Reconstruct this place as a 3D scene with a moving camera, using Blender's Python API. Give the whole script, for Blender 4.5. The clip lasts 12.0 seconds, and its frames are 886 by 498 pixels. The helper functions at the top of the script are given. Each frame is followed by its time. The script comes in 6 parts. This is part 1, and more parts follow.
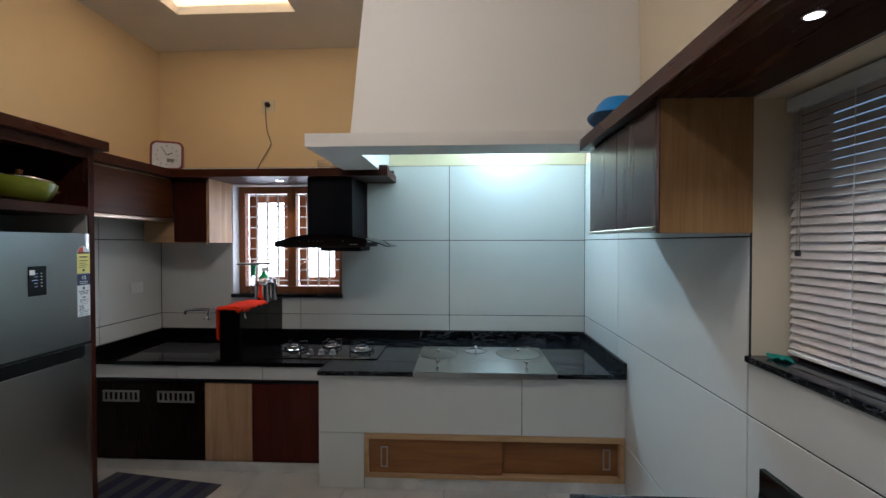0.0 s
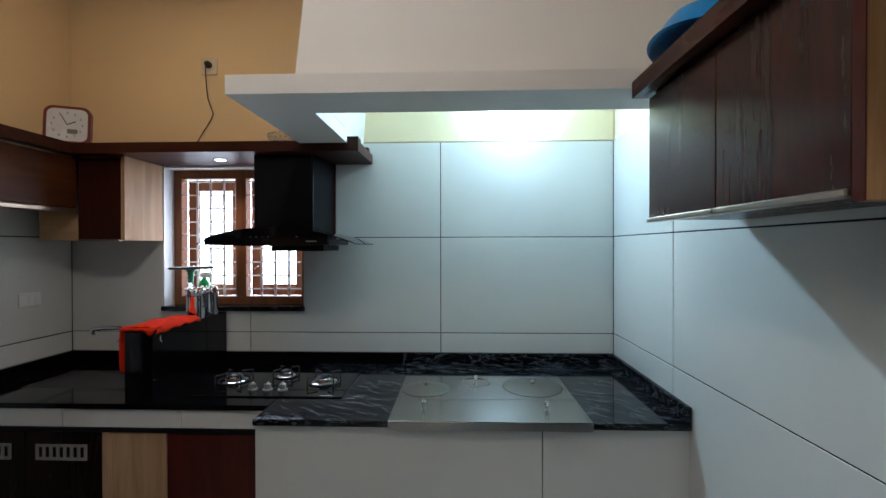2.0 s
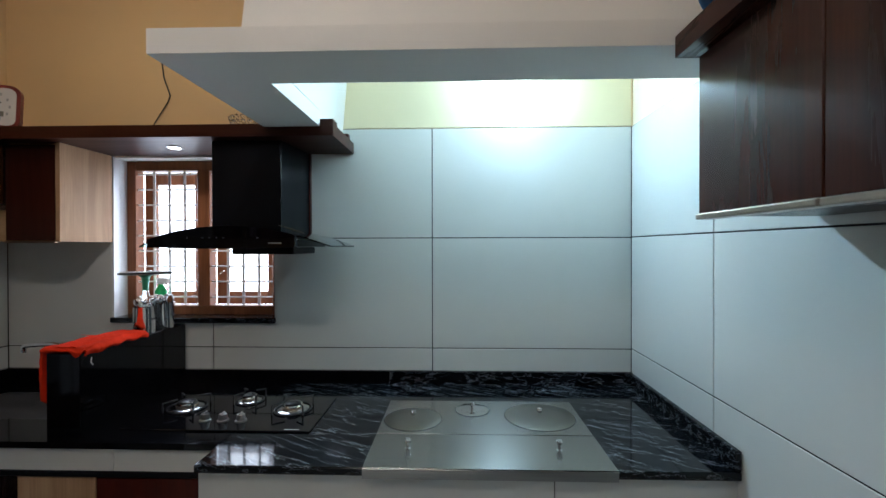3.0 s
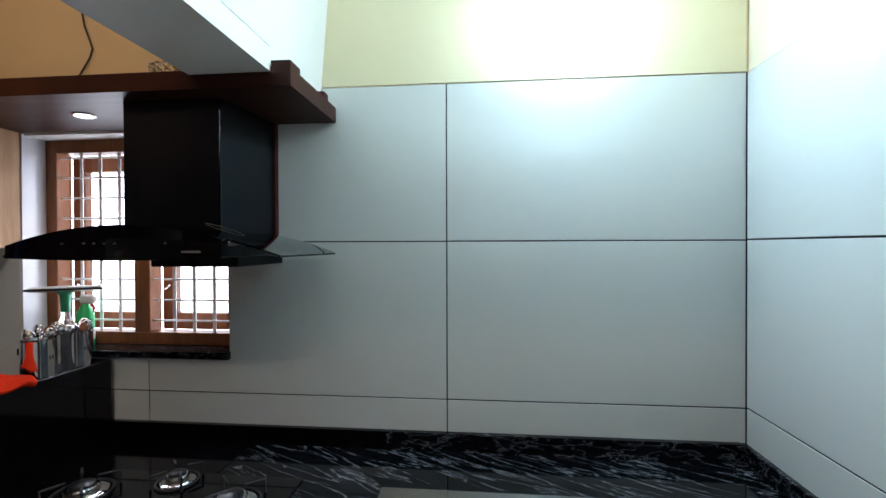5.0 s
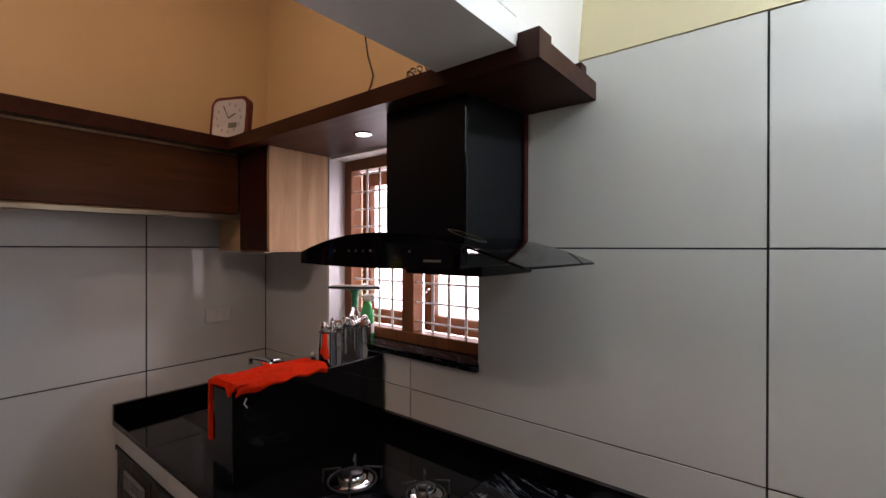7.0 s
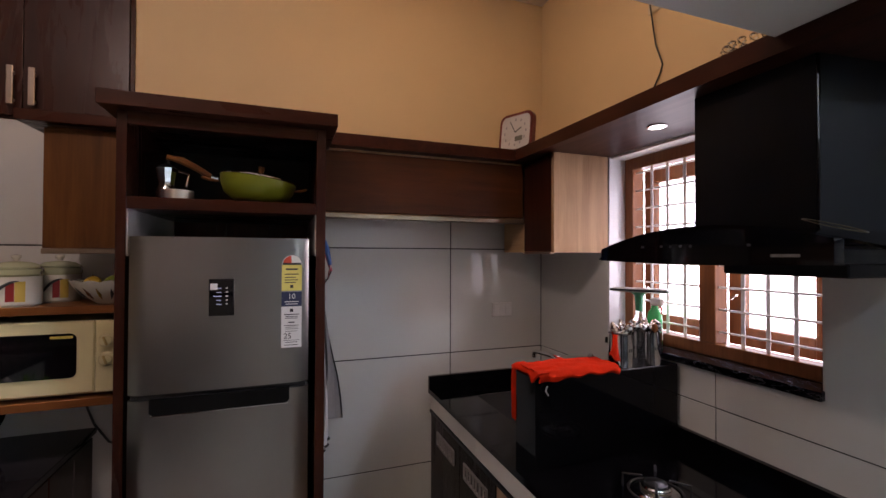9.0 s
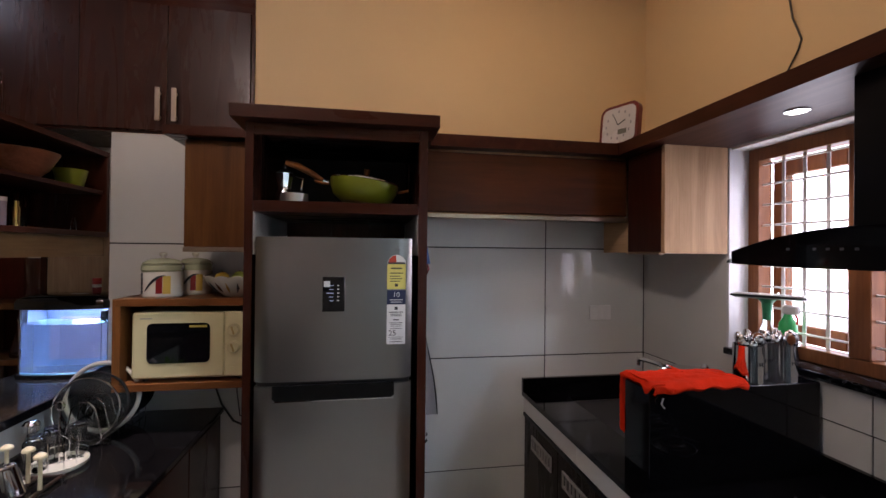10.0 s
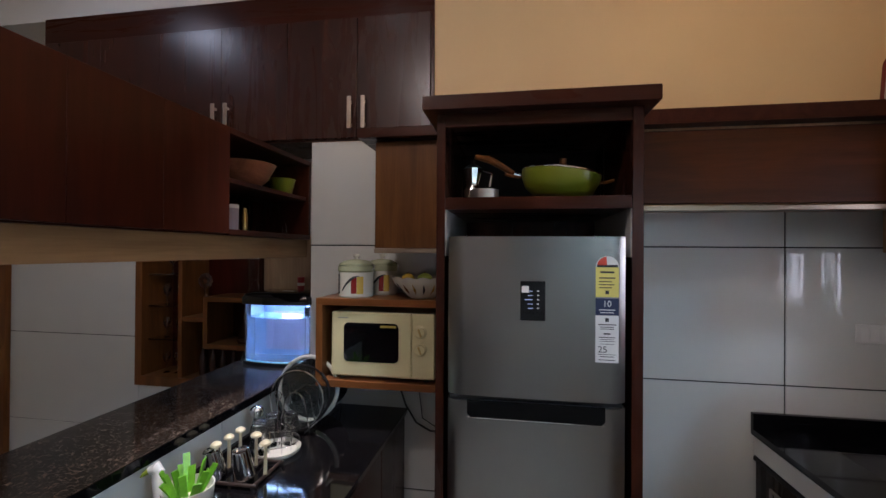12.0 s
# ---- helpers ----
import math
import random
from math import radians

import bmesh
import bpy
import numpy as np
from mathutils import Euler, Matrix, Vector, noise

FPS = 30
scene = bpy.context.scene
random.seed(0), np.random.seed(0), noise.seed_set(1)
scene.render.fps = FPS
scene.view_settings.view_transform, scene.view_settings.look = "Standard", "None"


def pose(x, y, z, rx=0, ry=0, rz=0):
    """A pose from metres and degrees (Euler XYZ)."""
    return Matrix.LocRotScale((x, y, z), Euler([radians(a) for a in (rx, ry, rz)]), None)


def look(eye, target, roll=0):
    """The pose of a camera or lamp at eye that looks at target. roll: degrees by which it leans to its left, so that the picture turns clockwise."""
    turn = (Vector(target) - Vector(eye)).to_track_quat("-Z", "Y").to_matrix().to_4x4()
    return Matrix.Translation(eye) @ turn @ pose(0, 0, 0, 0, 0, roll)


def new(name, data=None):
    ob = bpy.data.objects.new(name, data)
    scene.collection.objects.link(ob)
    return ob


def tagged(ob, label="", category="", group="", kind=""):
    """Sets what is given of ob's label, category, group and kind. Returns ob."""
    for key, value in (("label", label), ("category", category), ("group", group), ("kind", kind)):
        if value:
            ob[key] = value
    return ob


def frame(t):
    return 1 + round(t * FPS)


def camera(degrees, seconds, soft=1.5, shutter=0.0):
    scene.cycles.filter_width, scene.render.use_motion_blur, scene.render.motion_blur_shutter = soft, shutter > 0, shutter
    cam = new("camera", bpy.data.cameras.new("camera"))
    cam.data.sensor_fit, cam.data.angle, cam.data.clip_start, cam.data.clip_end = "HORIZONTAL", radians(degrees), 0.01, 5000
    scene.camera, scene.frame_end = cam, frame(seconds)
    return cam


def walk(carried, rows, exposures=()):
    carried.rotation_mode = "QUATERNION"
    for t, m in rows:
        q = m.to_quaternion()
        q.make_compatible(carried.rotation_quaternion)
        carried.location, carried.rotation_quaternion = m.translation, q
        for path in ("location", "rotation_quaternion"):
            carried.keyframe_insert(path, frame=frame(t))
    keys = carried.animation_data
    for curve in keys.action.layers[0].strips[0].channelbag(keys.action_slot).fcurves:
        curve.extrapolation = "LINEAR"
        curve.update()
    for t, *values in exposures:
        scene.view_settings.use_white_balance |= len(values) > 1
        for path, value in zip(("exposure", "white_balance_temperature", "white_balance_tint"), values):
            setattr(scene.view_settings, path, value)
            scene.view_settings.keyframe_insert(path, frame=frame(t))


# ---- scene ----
cam = camera(91.6, 12.0)
PATH = [
    (0, (0.016, 0.081, 1.482), (-0.081, 2.079, 1.452), -0.0),
    (0.5, (0.014, 0.266, 1.475), (-0.07, 2.264, 1.45), 0.1),
    (1, (-0.005, 0.457, 1.459), (-0.085, 2.456, 1.442), 0.1),
    (1.5, (-0.017, 0.642, 1.449), (-0.092, 2.641, 1.432), 0.1),
    (2, (0.008, 0.824, 1.44), (-0.062, 2.823, 1.43), -0.1),
    (2.5, (0.025, 0.998, 1.449), (-0.038, 2.997, 1.438), -0.1),
    (3, (0.031, 1.18, 1.454), (-0.032, 3.179, 1.442), -0.1),
    (3.5, (0.04, 1.361, 1.453), (-0.03, 3.36, 1.444), -0.2),
    (5.5, (0.034, 2.025, 1.496), (-0.309, 3.995, 1.472), -0.1),
    (6, (-0.015, 2.12, 1.502), (-0.655, 4.015, 1.479), -0.2),
    (6.5, (-0.045, 2.162, 1.502), (-1.005, 3.917, 1.493), -0.0),
    (7, (-0.064, 2.165, 1.501), (-1.311, 3.729, 1.495), 0.1),
    (7.5, (-0.095, 2.128, 1.523), (-1.564, 3.485, 1.5), 0.2),
    (9.3, (-0.149, 1.978, 1.464), (-2.067, 2.544, 1.493), 0.5),
    (9.5, (-0.155, 1.962, 1.468), (-2.093, 2.457, 1.493), 0.7),
    (10, (-0.182, 1.924, 1.476), (-2.154, 2.258, 1.49), 0.6),
    (10.5, (-0.232, 1.87, 1.477), (-2.222, 2.073, 1.488), 0.6),
    (11, (-0.289, 1.812, 1.482), (-2.288, 1.879, 1.487), 0.6),
    (11.5, (-0.339, 1.764, 1.478), (-2.336, 1.663, 1.484), 0.5),
    (12, (-0.384, 1.741, 1.475), (-2.356, 1.412, 1.486), 0.4),
]
walk(cam, [(t, look(eye, target, roll)) for t, eye, target, roll in PATH], [
    (0.0, -0.05, 5620, 14), (3.5, -0.06, 5600, 12), (5.5, -0.12, 6100, 18), (6.5, -0.25, 6600, 25), (7.5, -0.34, 7250, 44), (9.5, -0.05, 6430, 33), (10.5, -0.03, 6130, 28), (12.0, 0.03, 5800, 23)])

# ---- world, lamps, exposure ----
world = bpy.data.worlds.new("sky")
scene.world = world
world.use_nodes = True
wn = world.node_tree
sky = wn.nodes.new("ShaderNodeTexSky")
sky.sky_type, sky.sun_disc = "NISHITA", False
sky.sun_elevation, sky.sun_rotation = radians(50), radians(200)
wn.links.new(sky.outputs[0], wn.nodes["Background"].inputs[0])
wn.nodes["Background"].inputs[1].default_value = 0.08


def lamp(name, kind, m, energy, color, size=0.1, size_y=None, spread=None, spot=None):
    data = bpy.data.lights.new(name, kind)
    data.energy, data.color = energy, color
    if kind == "AREA":
        data.size = size
        if size_y:
            data.shape, data.size_y = "RECTANGLE", size_y
        if spread:
            data.spread = radians(spread)
    else:
        data.shadow_soft_size = size
    if kind == "SPOT":
        data.spot_size, data.spot_blend = radians(spot), 0.6
    ob = new(name, data)
    ob.matrix_world = m
    return ob


WARM, WHITE = (1.0, 0.78, 0.50), (1.0, 0.95, 0.88)
lamp("chimney_bulb_light", "POINT", pose(0.33, 3.38, 2.335), 26, (0.62, 0.90, 1.0), 0.03)
lamp("chimney_bulb_front_light", "AREA", pose(0.33, 3.335, 2.32, -64, 0, 0), 15, (0.62, 0.88, 1.0), 0.05)
lamp("cove_light", "AREA", pose(-1.53, 2.55, 3.02), 3.6, WARM, 0.75, 0.75)
lamp("shelf_spot_light", "SPOT", pose(-1.389, 3.312, 1.945), 5, WHITE, 0.03, spot=130)
lamp("window_shelf_spot_light", "SPOT", pose(0.74, 1.016, 1.945), 9, WHITE, 0.02, spot=130)
lamp("window_shelf_spot_light", "SPOT", pose(0.70, 0.40, 1.945), 7, WHITE, 0.02, spot=130)
# Assumed spot, out of view, added to brighten the tray and counter things.
lamp("counter_fill_spot", "SPOT", pose(-1.80, 0.96, 3.025), 190, (1.0, 0.95, 0.86), 0.03, spot=28)
lamp("window_daylight", "AREA", pose(-1.41, 3.66, 1.50, -90, 0, 0), 6.5, (0.88, 0.95, 1.0), 0.86, 0.86)
# Unseen fill lamp without a fitting, added to brighten walls and chimney front.
lamp("room_fill_light", "POINT", pose(-0.55, 1.15, 2.86), 30, (1.0, 0.86, 0.70), 0.08)
lamp("dining_ceiling_light", "AREA", pose(-1.75, -0.45, 3.0), 2.5, (0.82, 0.90, 1.0), 0.3, 0.3)
lamp("aquarium_light", "AREA", pose(-2.53, 0.52, 1.185), 2.1, (0.42, 0.66, 1.0), 0.12, 0.3)


# ---- materials ----
def nodes_of(name):
    m = bpy.data.materials.new(name)
    m.use_nodes = True
    return m, m.node_tree, m.node_tree.nodes["Principled BSDF"]


def put(nt, kind, **values):
    n = nt.nodes.new(kind)
    for key, value in values.items():
        n.inputs[key.replace("_", " ")].default_value = value
    return n


def ramp(nt, fac, stops):
    r = nt.nodes.new("ShaderNodeValToRGB")
    e = r.color_ramp.elements
    while len(e) < len(stops):
        e.new(0.5)
    for el, (p, c) in zip(e, stops):
        el.position, el.color = p, (*c, 1)
    nt.links.new(fac, r.inputs[0])
    return r


def stretched(nt, scale, per_object=0.0):
    tc = nt.nodes.new("ShaderNodeTexCoord")
    mp = nt.nodes.new("ShaderNodeMapping")
    mp.inputs["Scale"].default_value = scale
    nt.links.new(tc.outputs["Object"], mp.inputs[0])
    if per_object:
        oi = nt.nodes.new("ShaderNodeObjectInfo")
        mul = nt.nodes.new("ShaderNodeMath")
        mul.operation = "MULTIPLY"
        mul.inputs[1].default_value = per_object
        nt.links.new(oi.outputs["Random"], mul.inputs[0])
        comb = nt.nodes.new("ShaderNodeCombineXYZ")
        for i in range(3):
            nt.links.new(mul.outputs[0], comb.inputs[i])
        nt.links.new(comb.outputs[0], mp.inputs["Location"])
    return mp


def bumped(nt, bsdf, height, strength, distance=0.002):
    b = put(nt, "ShaderNodeBump", Strength=strength, Distance=distance)
    nt.links.new(height, b.inputs["Height"])
    nt.links.new(b.outputs[0], bsdf.inputs["Normal"])


def scaled(c, k):
    return tuple(min(1, v * k) for v in c)


def plain(name, color, rough=0.5, metal=0.0, var=0.08, scale=6.0, bump=0.1, fine=120.0, coat=0.0, rough_var=0.08):
    """A surface with broad stains, fine grain and uneven gloss."""
    m, nt, b = nodes_of(name)
    mp = stretched(nt, (1, 1, 1), 7.0)
    big = put(nt, "ShaderNodeTexNoise", Scale=scale, Detail=5.0)
    nt.links.new(mp.outputs[0], big.inputs["Vector"])
    r = ramp(nt, big.outputs["Fac"], [(0.3, scaled(color, 1 - var)), (0.7, scaled(color, 1 + var))])
    nt.links.new(r.outputs[0], b.inputs["Base Color"])
    small = put(nt, "ShaderNodeTexNoise", Scale=fine, Detail=3.0)
    nt.links.new(mp.outputs[0], small.inputs["Vector"])
    mr = nt.nodes.new("ShaderNodeMapRange")
    mr.inputs["To Min"].default_value, mr.inputs["To Max"].default_value = max(0.02, rough - rough_var), min(1, rough + rough_var)
    nt.links.new(big.outputs["Fac"], mr.inputs[0])
    nt.links.new(mr.outputs[0], b.inputs["Roughness"])
    b.inputs["Metallic"].default_value, b.inputs["Coat Weight"].default_value = metal, coat
    if bump:
        bumped(nt, b, small.outputs["Fac"], bump, 0.001)
    return m


def wood(name, dark, light, axis="z", rough=0.35, scale=1.0, coat=0.0, gloss=0.2):
    """Laminate with long grain along one axis, broad bands and fine pores."""
    m, nt, b = nodes_of(name)
    s = {"x": (0.8, 7, 7), "y": (7, 0.8, 7), "z": (7, 7, 0.8)}[axis]
    mp = stretched(nt, tuple(v * scale for v in s), 9.0)
    n1 = put(nt, "ShaderNodeTexNoise", Scale=1.6, Detail=6.0, Roughness=0.62, Distortion=0.9)
    nt.links.new(mp.outputs[0], n1.inputs["Vector"])
    r = ramp(nt, n1.outputs["Fac"], [(0.28, dark), (0.5, tuple((a + c) / 2 for a, c in zip(dark, light))), (0.72, light)])
    s2 = {"x": (4, 160, 160), "y": (160, 4, 160), "z": (160, 160, 4)}[axis]
    mp2 = stretched(nt, s2)
    n2 = put(nt, "ShaderNodeTexNoise", Scale=1.0, Detail=3.0)
    nt.links.new(mp2.outputs[0], n2.inputs["Vector"])
    mix = nt.nodes.new("ShaderNodeMix")
    mix.data_type, mix.blend_type = "RGBA", "MULTIPLY"
    mix.inputs["Factor"].default_value = 0.26
    pores = ramp(nt, n2.outputs["Fac"], [(0.35, (0.55, 0.5, 0.48)), (0.6, (1, 1, 1))])
    nt.links.new(r.outputs[0], mix.inputs["A"])
    nt.links.new(pores.outputs[0], mix.inputs["B"])
    nt.links.new(mix.outputs["Result"], b.inputs["Base Color"])
    mr = nt.nodes.new("ShaderNodeMapRange")
    mr.inputs["To Min"].default_value, mr.inputs["To Max"].default_value = rough + 0.08, rough - 0.06
    nt.links.new(n1.outputs["Fac"], mr.inputs[0])
    nt.links.new(mr.outputs[0], b.inputs["Roughness"])
    b.inputs["Coat Weight"].default_value = coat
    b.inputs["Specular IOR Level"].default_value = gloss
    bumped(nt, b, n2.outputs["Fac"], 0.06, 0.0004)
    return m


def granite(name, base, vein, amount, rough=0.06, streak=(2.2, 17, 26)):
    """Polished stone: streaked veins over fine crystals."""
    m, nt, b = nodes_of(name)
    mp = stretched(nt, tuple(1 / s for s in streak))
    mp.vector_type = "TEXTURE"
    mp.inputs["Rotation"].default_value = (0, 0, radians(-27))
    n1 = put(nt, "ShaderNodeTexNoise", Scale=1.3, Detail=8.0, Roughness=0.58, Distortion=0.3)
    nt.links.new(mp.outputs[0], n1.inputs["Vector"])
    r = ramp(nt, n1.outputs["Fac"], [(0.30, base), (0.475, scaled(base, 1.6)), (0.498, scaled(vein, 0.2)), (0.502, vein), (0.508, scaled(vein, 0.10)), (0.54, base)])
    mp2 = stretched(nt, (1, 1, 1))
    v = put(nt, "ShaderNodeTexVoronoi", Scale=330.0)
    nt.links.new(mp2.outputs[0], v.inputs["Vector"])
    r2 = ramp(nt, v.outputs["Color"], [(0.0, (0.55, 0.55, 0.55)), (1.0, (1.5, 1.45, 1.4))])
    mix = nt.nodes.new("ShaderNodeMix")
    mix.data_type, mix.blend_type = "RGBA", "MULTIPLY"
    mix.inputs["Factor"].default_value = 0.7
    nt.links.new(r.outputs[0], mix.inputs["A"])
    nt.links.new(r2.outputs[0], mix.inputs["B"])
    nt.links.new(mix.outputs["Result"], b.inputs["Base Color"])
    mr = nt.nodes.new("ShaderNodeMapRange")
    mr.inputs["To Min"].default_value, mr.inputs["To Max"].default_value = rough * 0.7, rough * 1.8
    nt.links.new(n1.outputs["Fac"], mr.inputs[0])
    nt.links.new(mr.outputs[0], b.inputs["Roughness"])
    b.inputs["Specular IOR Level"].default_value = 0.24
    return m


def speckled(name, base, fleck, rough=0.1):
    m, nt, b = nodes_of(name)
    mp = stretched(nt, (1, 1, 1))
    v = put(nt, "ShaderNodeTexVoronoi", Scale=210.0)
    nt.links.new(mp.outputs[0], v.inputs["Vector"])
    n = put(nt, "ShaderNodeTexNoise", Scale=70.0, Detail=4.0, Distortion=1.5)
    nt.links.new(mp.outputs[0], n.inputs["Vector"])
    r1 = ramp(nt, v.outputs["Color"], [(0.3, base), (0.75, scaled(fleck, 0.45)), (0.95, fleck)])
    r2 = ramp(nt, n.outputs["Fac"], [(0.50, (0.2, 0.2, 0.2)), (0.64, (1.5, 1.4, 1.3))])
    mix = nt.nodes.new("ShaderNodeMix")
    mix.data_type, mix.blend_type = "RGBA", "MULTIPLY"
    mix.inputs["Factor"].default_value = 0.85
    nt.links.new(r1.outputs[0], mix.inputs["A"])
    nt.links.new(r2.outputs[0], mix.inputs["B"])
    nt.links.new(mix.outputs["Result"], b.inputs["Base Color"])
    b.inputs["Roughness"].default_value = rough
    b.inputs["Specular IOR Level"].default_value = 0.3
    return m


def brushed(name, color, rough=0.3, axis="z", depth=0.88, grooves=0.06, streak=0.0, uneven=0.06):
    m, nt, b = nodes_of(name)
    s = {"x": (3, 260, 260), "y": (260, 3, 260), "z": (260, 260, 3)}[axis]
    mp = stretched(nt, s)
    n = put(nt, "ShaderNodeTexNoise", Scale=1.0, Detail=3.0)
    nt.links.new(mp.outputs[0], n.inputs["Vector"])
    r = ramp(nt, n.outputs["Fac"], [(0.3, scaled(color, depth)), (0.7, color)])
    nt.links.new(r.outputs[0], b.inputs["Base Color"])
    mr = nt.nodes.new("ShaderNodeMapRange")
    mr.inputs["To Min"].default_value, mr.inputs["To Max"].default_value = rough - uneven, rough + uneven
    nt.links.new(n.outputs["Fac"], mr.inputs[0])
    nt.links.new(mr.outputs[0], b.inputs["Roughness"])
    b.inputs["Metallic"].default_value = 1.0
    if streak:
        tangent = put(nt, "ShaderNodeCombineXYZ", Y=1.0)
        b.inputs["Anisotropic"].default_value = streak
        nt.links.new(tangent.outputs[0], b.inputs["Tangent"])
    if grooves:
        bumped(nt, b, n.outputs["Fac"], grooves, 0.0004)
    return m


def glass(name, color, rough=0.0, ior=1.45, alpha_tint=None):
    m, nt, b = nodes_of(name)
    b.inputs["Base Color"].default_value = (*color, 1)
    b.inputs["Roughness"].default_value, b.inputs["IOR"].default_value = rough, ior
    b.inputs["Transmission Weight"].default_value = 1.0
    return m


def glow(name, color, strength):
    m, nt, b = nodes_of(name)
    b.inputs["Base Color"].default_value = (*color, 1)
    b.inputs["Emission Color"].default_value = (*color, 1)
    b.inputs["Emission Strength"].default_value = strength
    return m


PAINT_YELLOW = plain("yellow_wall_paint", (0.69, 0.51, 0.28), 0.75, var=0.03, scale=2.0, bump=0.08, fine=180)
PAINT_WHITE = plain("white_wall_paint", (0.78, 0.76, 0.71), 0.7, var=0.02, scale=2.0, bump=0.08, fine=180)
PAINT_CREAM = plain("cream_wall_paint", (0.72, 0.62, 0.45), 0.7, var=0.03, scale=2.0, bump=0.08, fine=180)
CEILING_PAINT = plain("ceiling_paint", (0.78, 0.75, 0.70), 0.8, var=0.02, scale=2.0, bump=0.05)
TILE = plain("glazed_tile", (0.64, 0.645, 0.615), 0.03, var=0.02, scale=1.2, bump=0.008, fine=7, rough_var=0.008)
GROUT = plain("black_grout", (0.02, 0.02, 0.022), 0.9)
FLOOR_TILE = plain("marble_floor_tile", (0.46, 0.45, 0.425), 0.18, var=0.12, scale=3.0, bump=0.0)
PLINTH = plain("marble_plinth", (0.60, 0.60, 0.58), 0.25, var=0.15, scale=7.0, bump=0.0)
DARK = wood("dark_brown_laminate", (0.021, 0.0050, 0.0026), (0.054, 0.0135, 0.0062), "z", 0.25, gloss=0.24)
WENGE = wood("wenge_laminate", (0.005, 0.0015, 0.001), (0.013, 0.0036, 0.002), "z", 0.26)
DARK_X = wood("dark_brown_laminate_lengthwise", (0.024, 0.0055, 0.0028), (0.056, 0.0145, 0.0066), "x", 0.4, gloss=0.15)
DARK_Y = wood("dark_brown_laminate_crosswise", (0.024, 0.0055, 0.0028), (0.056, 0.0145, 0.0066), "y", 0.27)
BROWN_Y = wood("walnut_laminate_crosswise", (0.040, 0.0112, 0.0027), (0.085, 0.0255, 0.0065), "y", 0.36)
RED_WOOD = wood("red_brown_laminate", (0.042, 0.0052, 0.0027), (0.082, 0.0115, 0.0056), "z", 0.32)
TEAK = wood("teak_laminate", (0.125, 0.045, 0.012), (0.24, 0.094, 0.026), "z", 0.38)
TEAK_X = wood("teak_board", (0.18, 0.070, 0.022), (0.31, 0.135, 0.045), "x", 0.35)
TEAK_Y = wood("teak_crosswise", (0.120, 0.042, 0.011), (0.23, 0.086, 0.024), "y", 0.38)
OAK = wood("pale_oak_laminate", (0.36, 0.21, 0.11), (0.56, 0.37, 0.21), "z", 0.42)
OAK_X = wood("pale_oak_lengthwise", (0.40, 0.25, 0.12), (0.56, 0.36, 0.19), "x", 0.42)
WINDOW_WOOD = wood("varnished_window_wood", (0.15, 0.050, 0.018), (0.30, 0.115, 0.045), "z", 0.3)
BLACK_GRANITE = granite("black_veined_granite", (0.003, 0.0035, 0.005), (0.24, 0.26, 0.29), 0.2)
BLACK_STONE = granite("black_granite", (0.0022, 0.0022, 0.003), (0.009, 0.009, 0.011), 0.1)
BROWN_GRANITE = speckled("brown_speckled_granite", (0.020, 0.0145, 0.0115), (0.20, 0.155, 0.125))
DARK_GRANITE = speckled("dark_speckled_granite", (0.0025, 0.0025, 0.004), (0.035, 0.032, 0.034), 0.07)
STEEL = brushed("brushed_steel", (0.40, 0.40, 0.39), 0.30, "x")
PLATE_STEEL = brushed("polished_plate_steel", (0.37, 0.357, 0.335), 0.25, "x", 0.96, 0.0, 0.8, 0.015)
FRIDGE_STEEL = brushed("fridge_steel", (0.31, 0.303, 0.292), 0.29, "z", 0.985, 0.0, 0.0, 0.008)
CHROME = plain("chrome", (0.78, 0.78, 0.79), 0.09, 1.0, var=0.02, bump=0.0, rough_var=0.04)
BRONZE = brushed("champagne_aluminium", (0.42, 0.33, 0.25), 0.3, "y")
BLACK_PLASTIC = plain("black_plastic", (0.012, 0.012, 0.013), 0.35, var=0.15)
BLACK_GLASS = plain("black_glass", (0.0025, 0.0025, 0.0035), 0.05, var=0.1, bump=0.0, rough_var=0.02)
BLACK_METAL = plain("black_coated_metal", (0.0035, 0.004, 0.006), 0.36, 0.0, var=0.1)
BLACK_METAL.node_tree.nodes["Principled BSDF"].inputs["Specular IOR Level"].default_value = 0.2
WHITE_PLASTIC = plain("white_plastic", (0.75, 0.75, 0.73), 0.35, var=0.03)
WHITE_BAR = plain("white_painted_iron", (0.84, 0.82, 0.80), 0.45, var=0.05)
GOLDEN = wood("golden_oak_laminate", (0.25, 0.130, 0.047), (0.41, 0.245, 0.100), "z", 0.42)
CLEAR = glass("clear_glass", (0.97, 0.98, 0.98))
SMOKED = glass("smoked_glass", (0.42, 0.45, 0.47))


# ---- mesh helpers ----
ORIGIN = {}


def box(bm, x0, x1, y0, y1, z0, z1, bev=0.0):
    r = bmesh.ops.create_cube(bm, size=1.0)
    vs = r["verts"]
    for v in vs:
        v.co = Vector(((x0 + x1) / 2 + v.co.x * (x1 - x0), (y0 + y1) / 2 + v.co.y * (y1 - y0), (z0 + z1) / 2 + v.co.z * (z1 - z0)))
    if bev:
        es = list({e for v in vs for e in v.link_edges})
        bmesh.ops.bevel(bm, geom=es, offset=bev, segments=1, affect="EDGES", profile=0.5)
    return bm


def one(x0, x1, y0, y1, z0, z1, bev=0.0015):
    return box(bmesh.new(), x0, x1, y0, y1, z0, z1, bev)


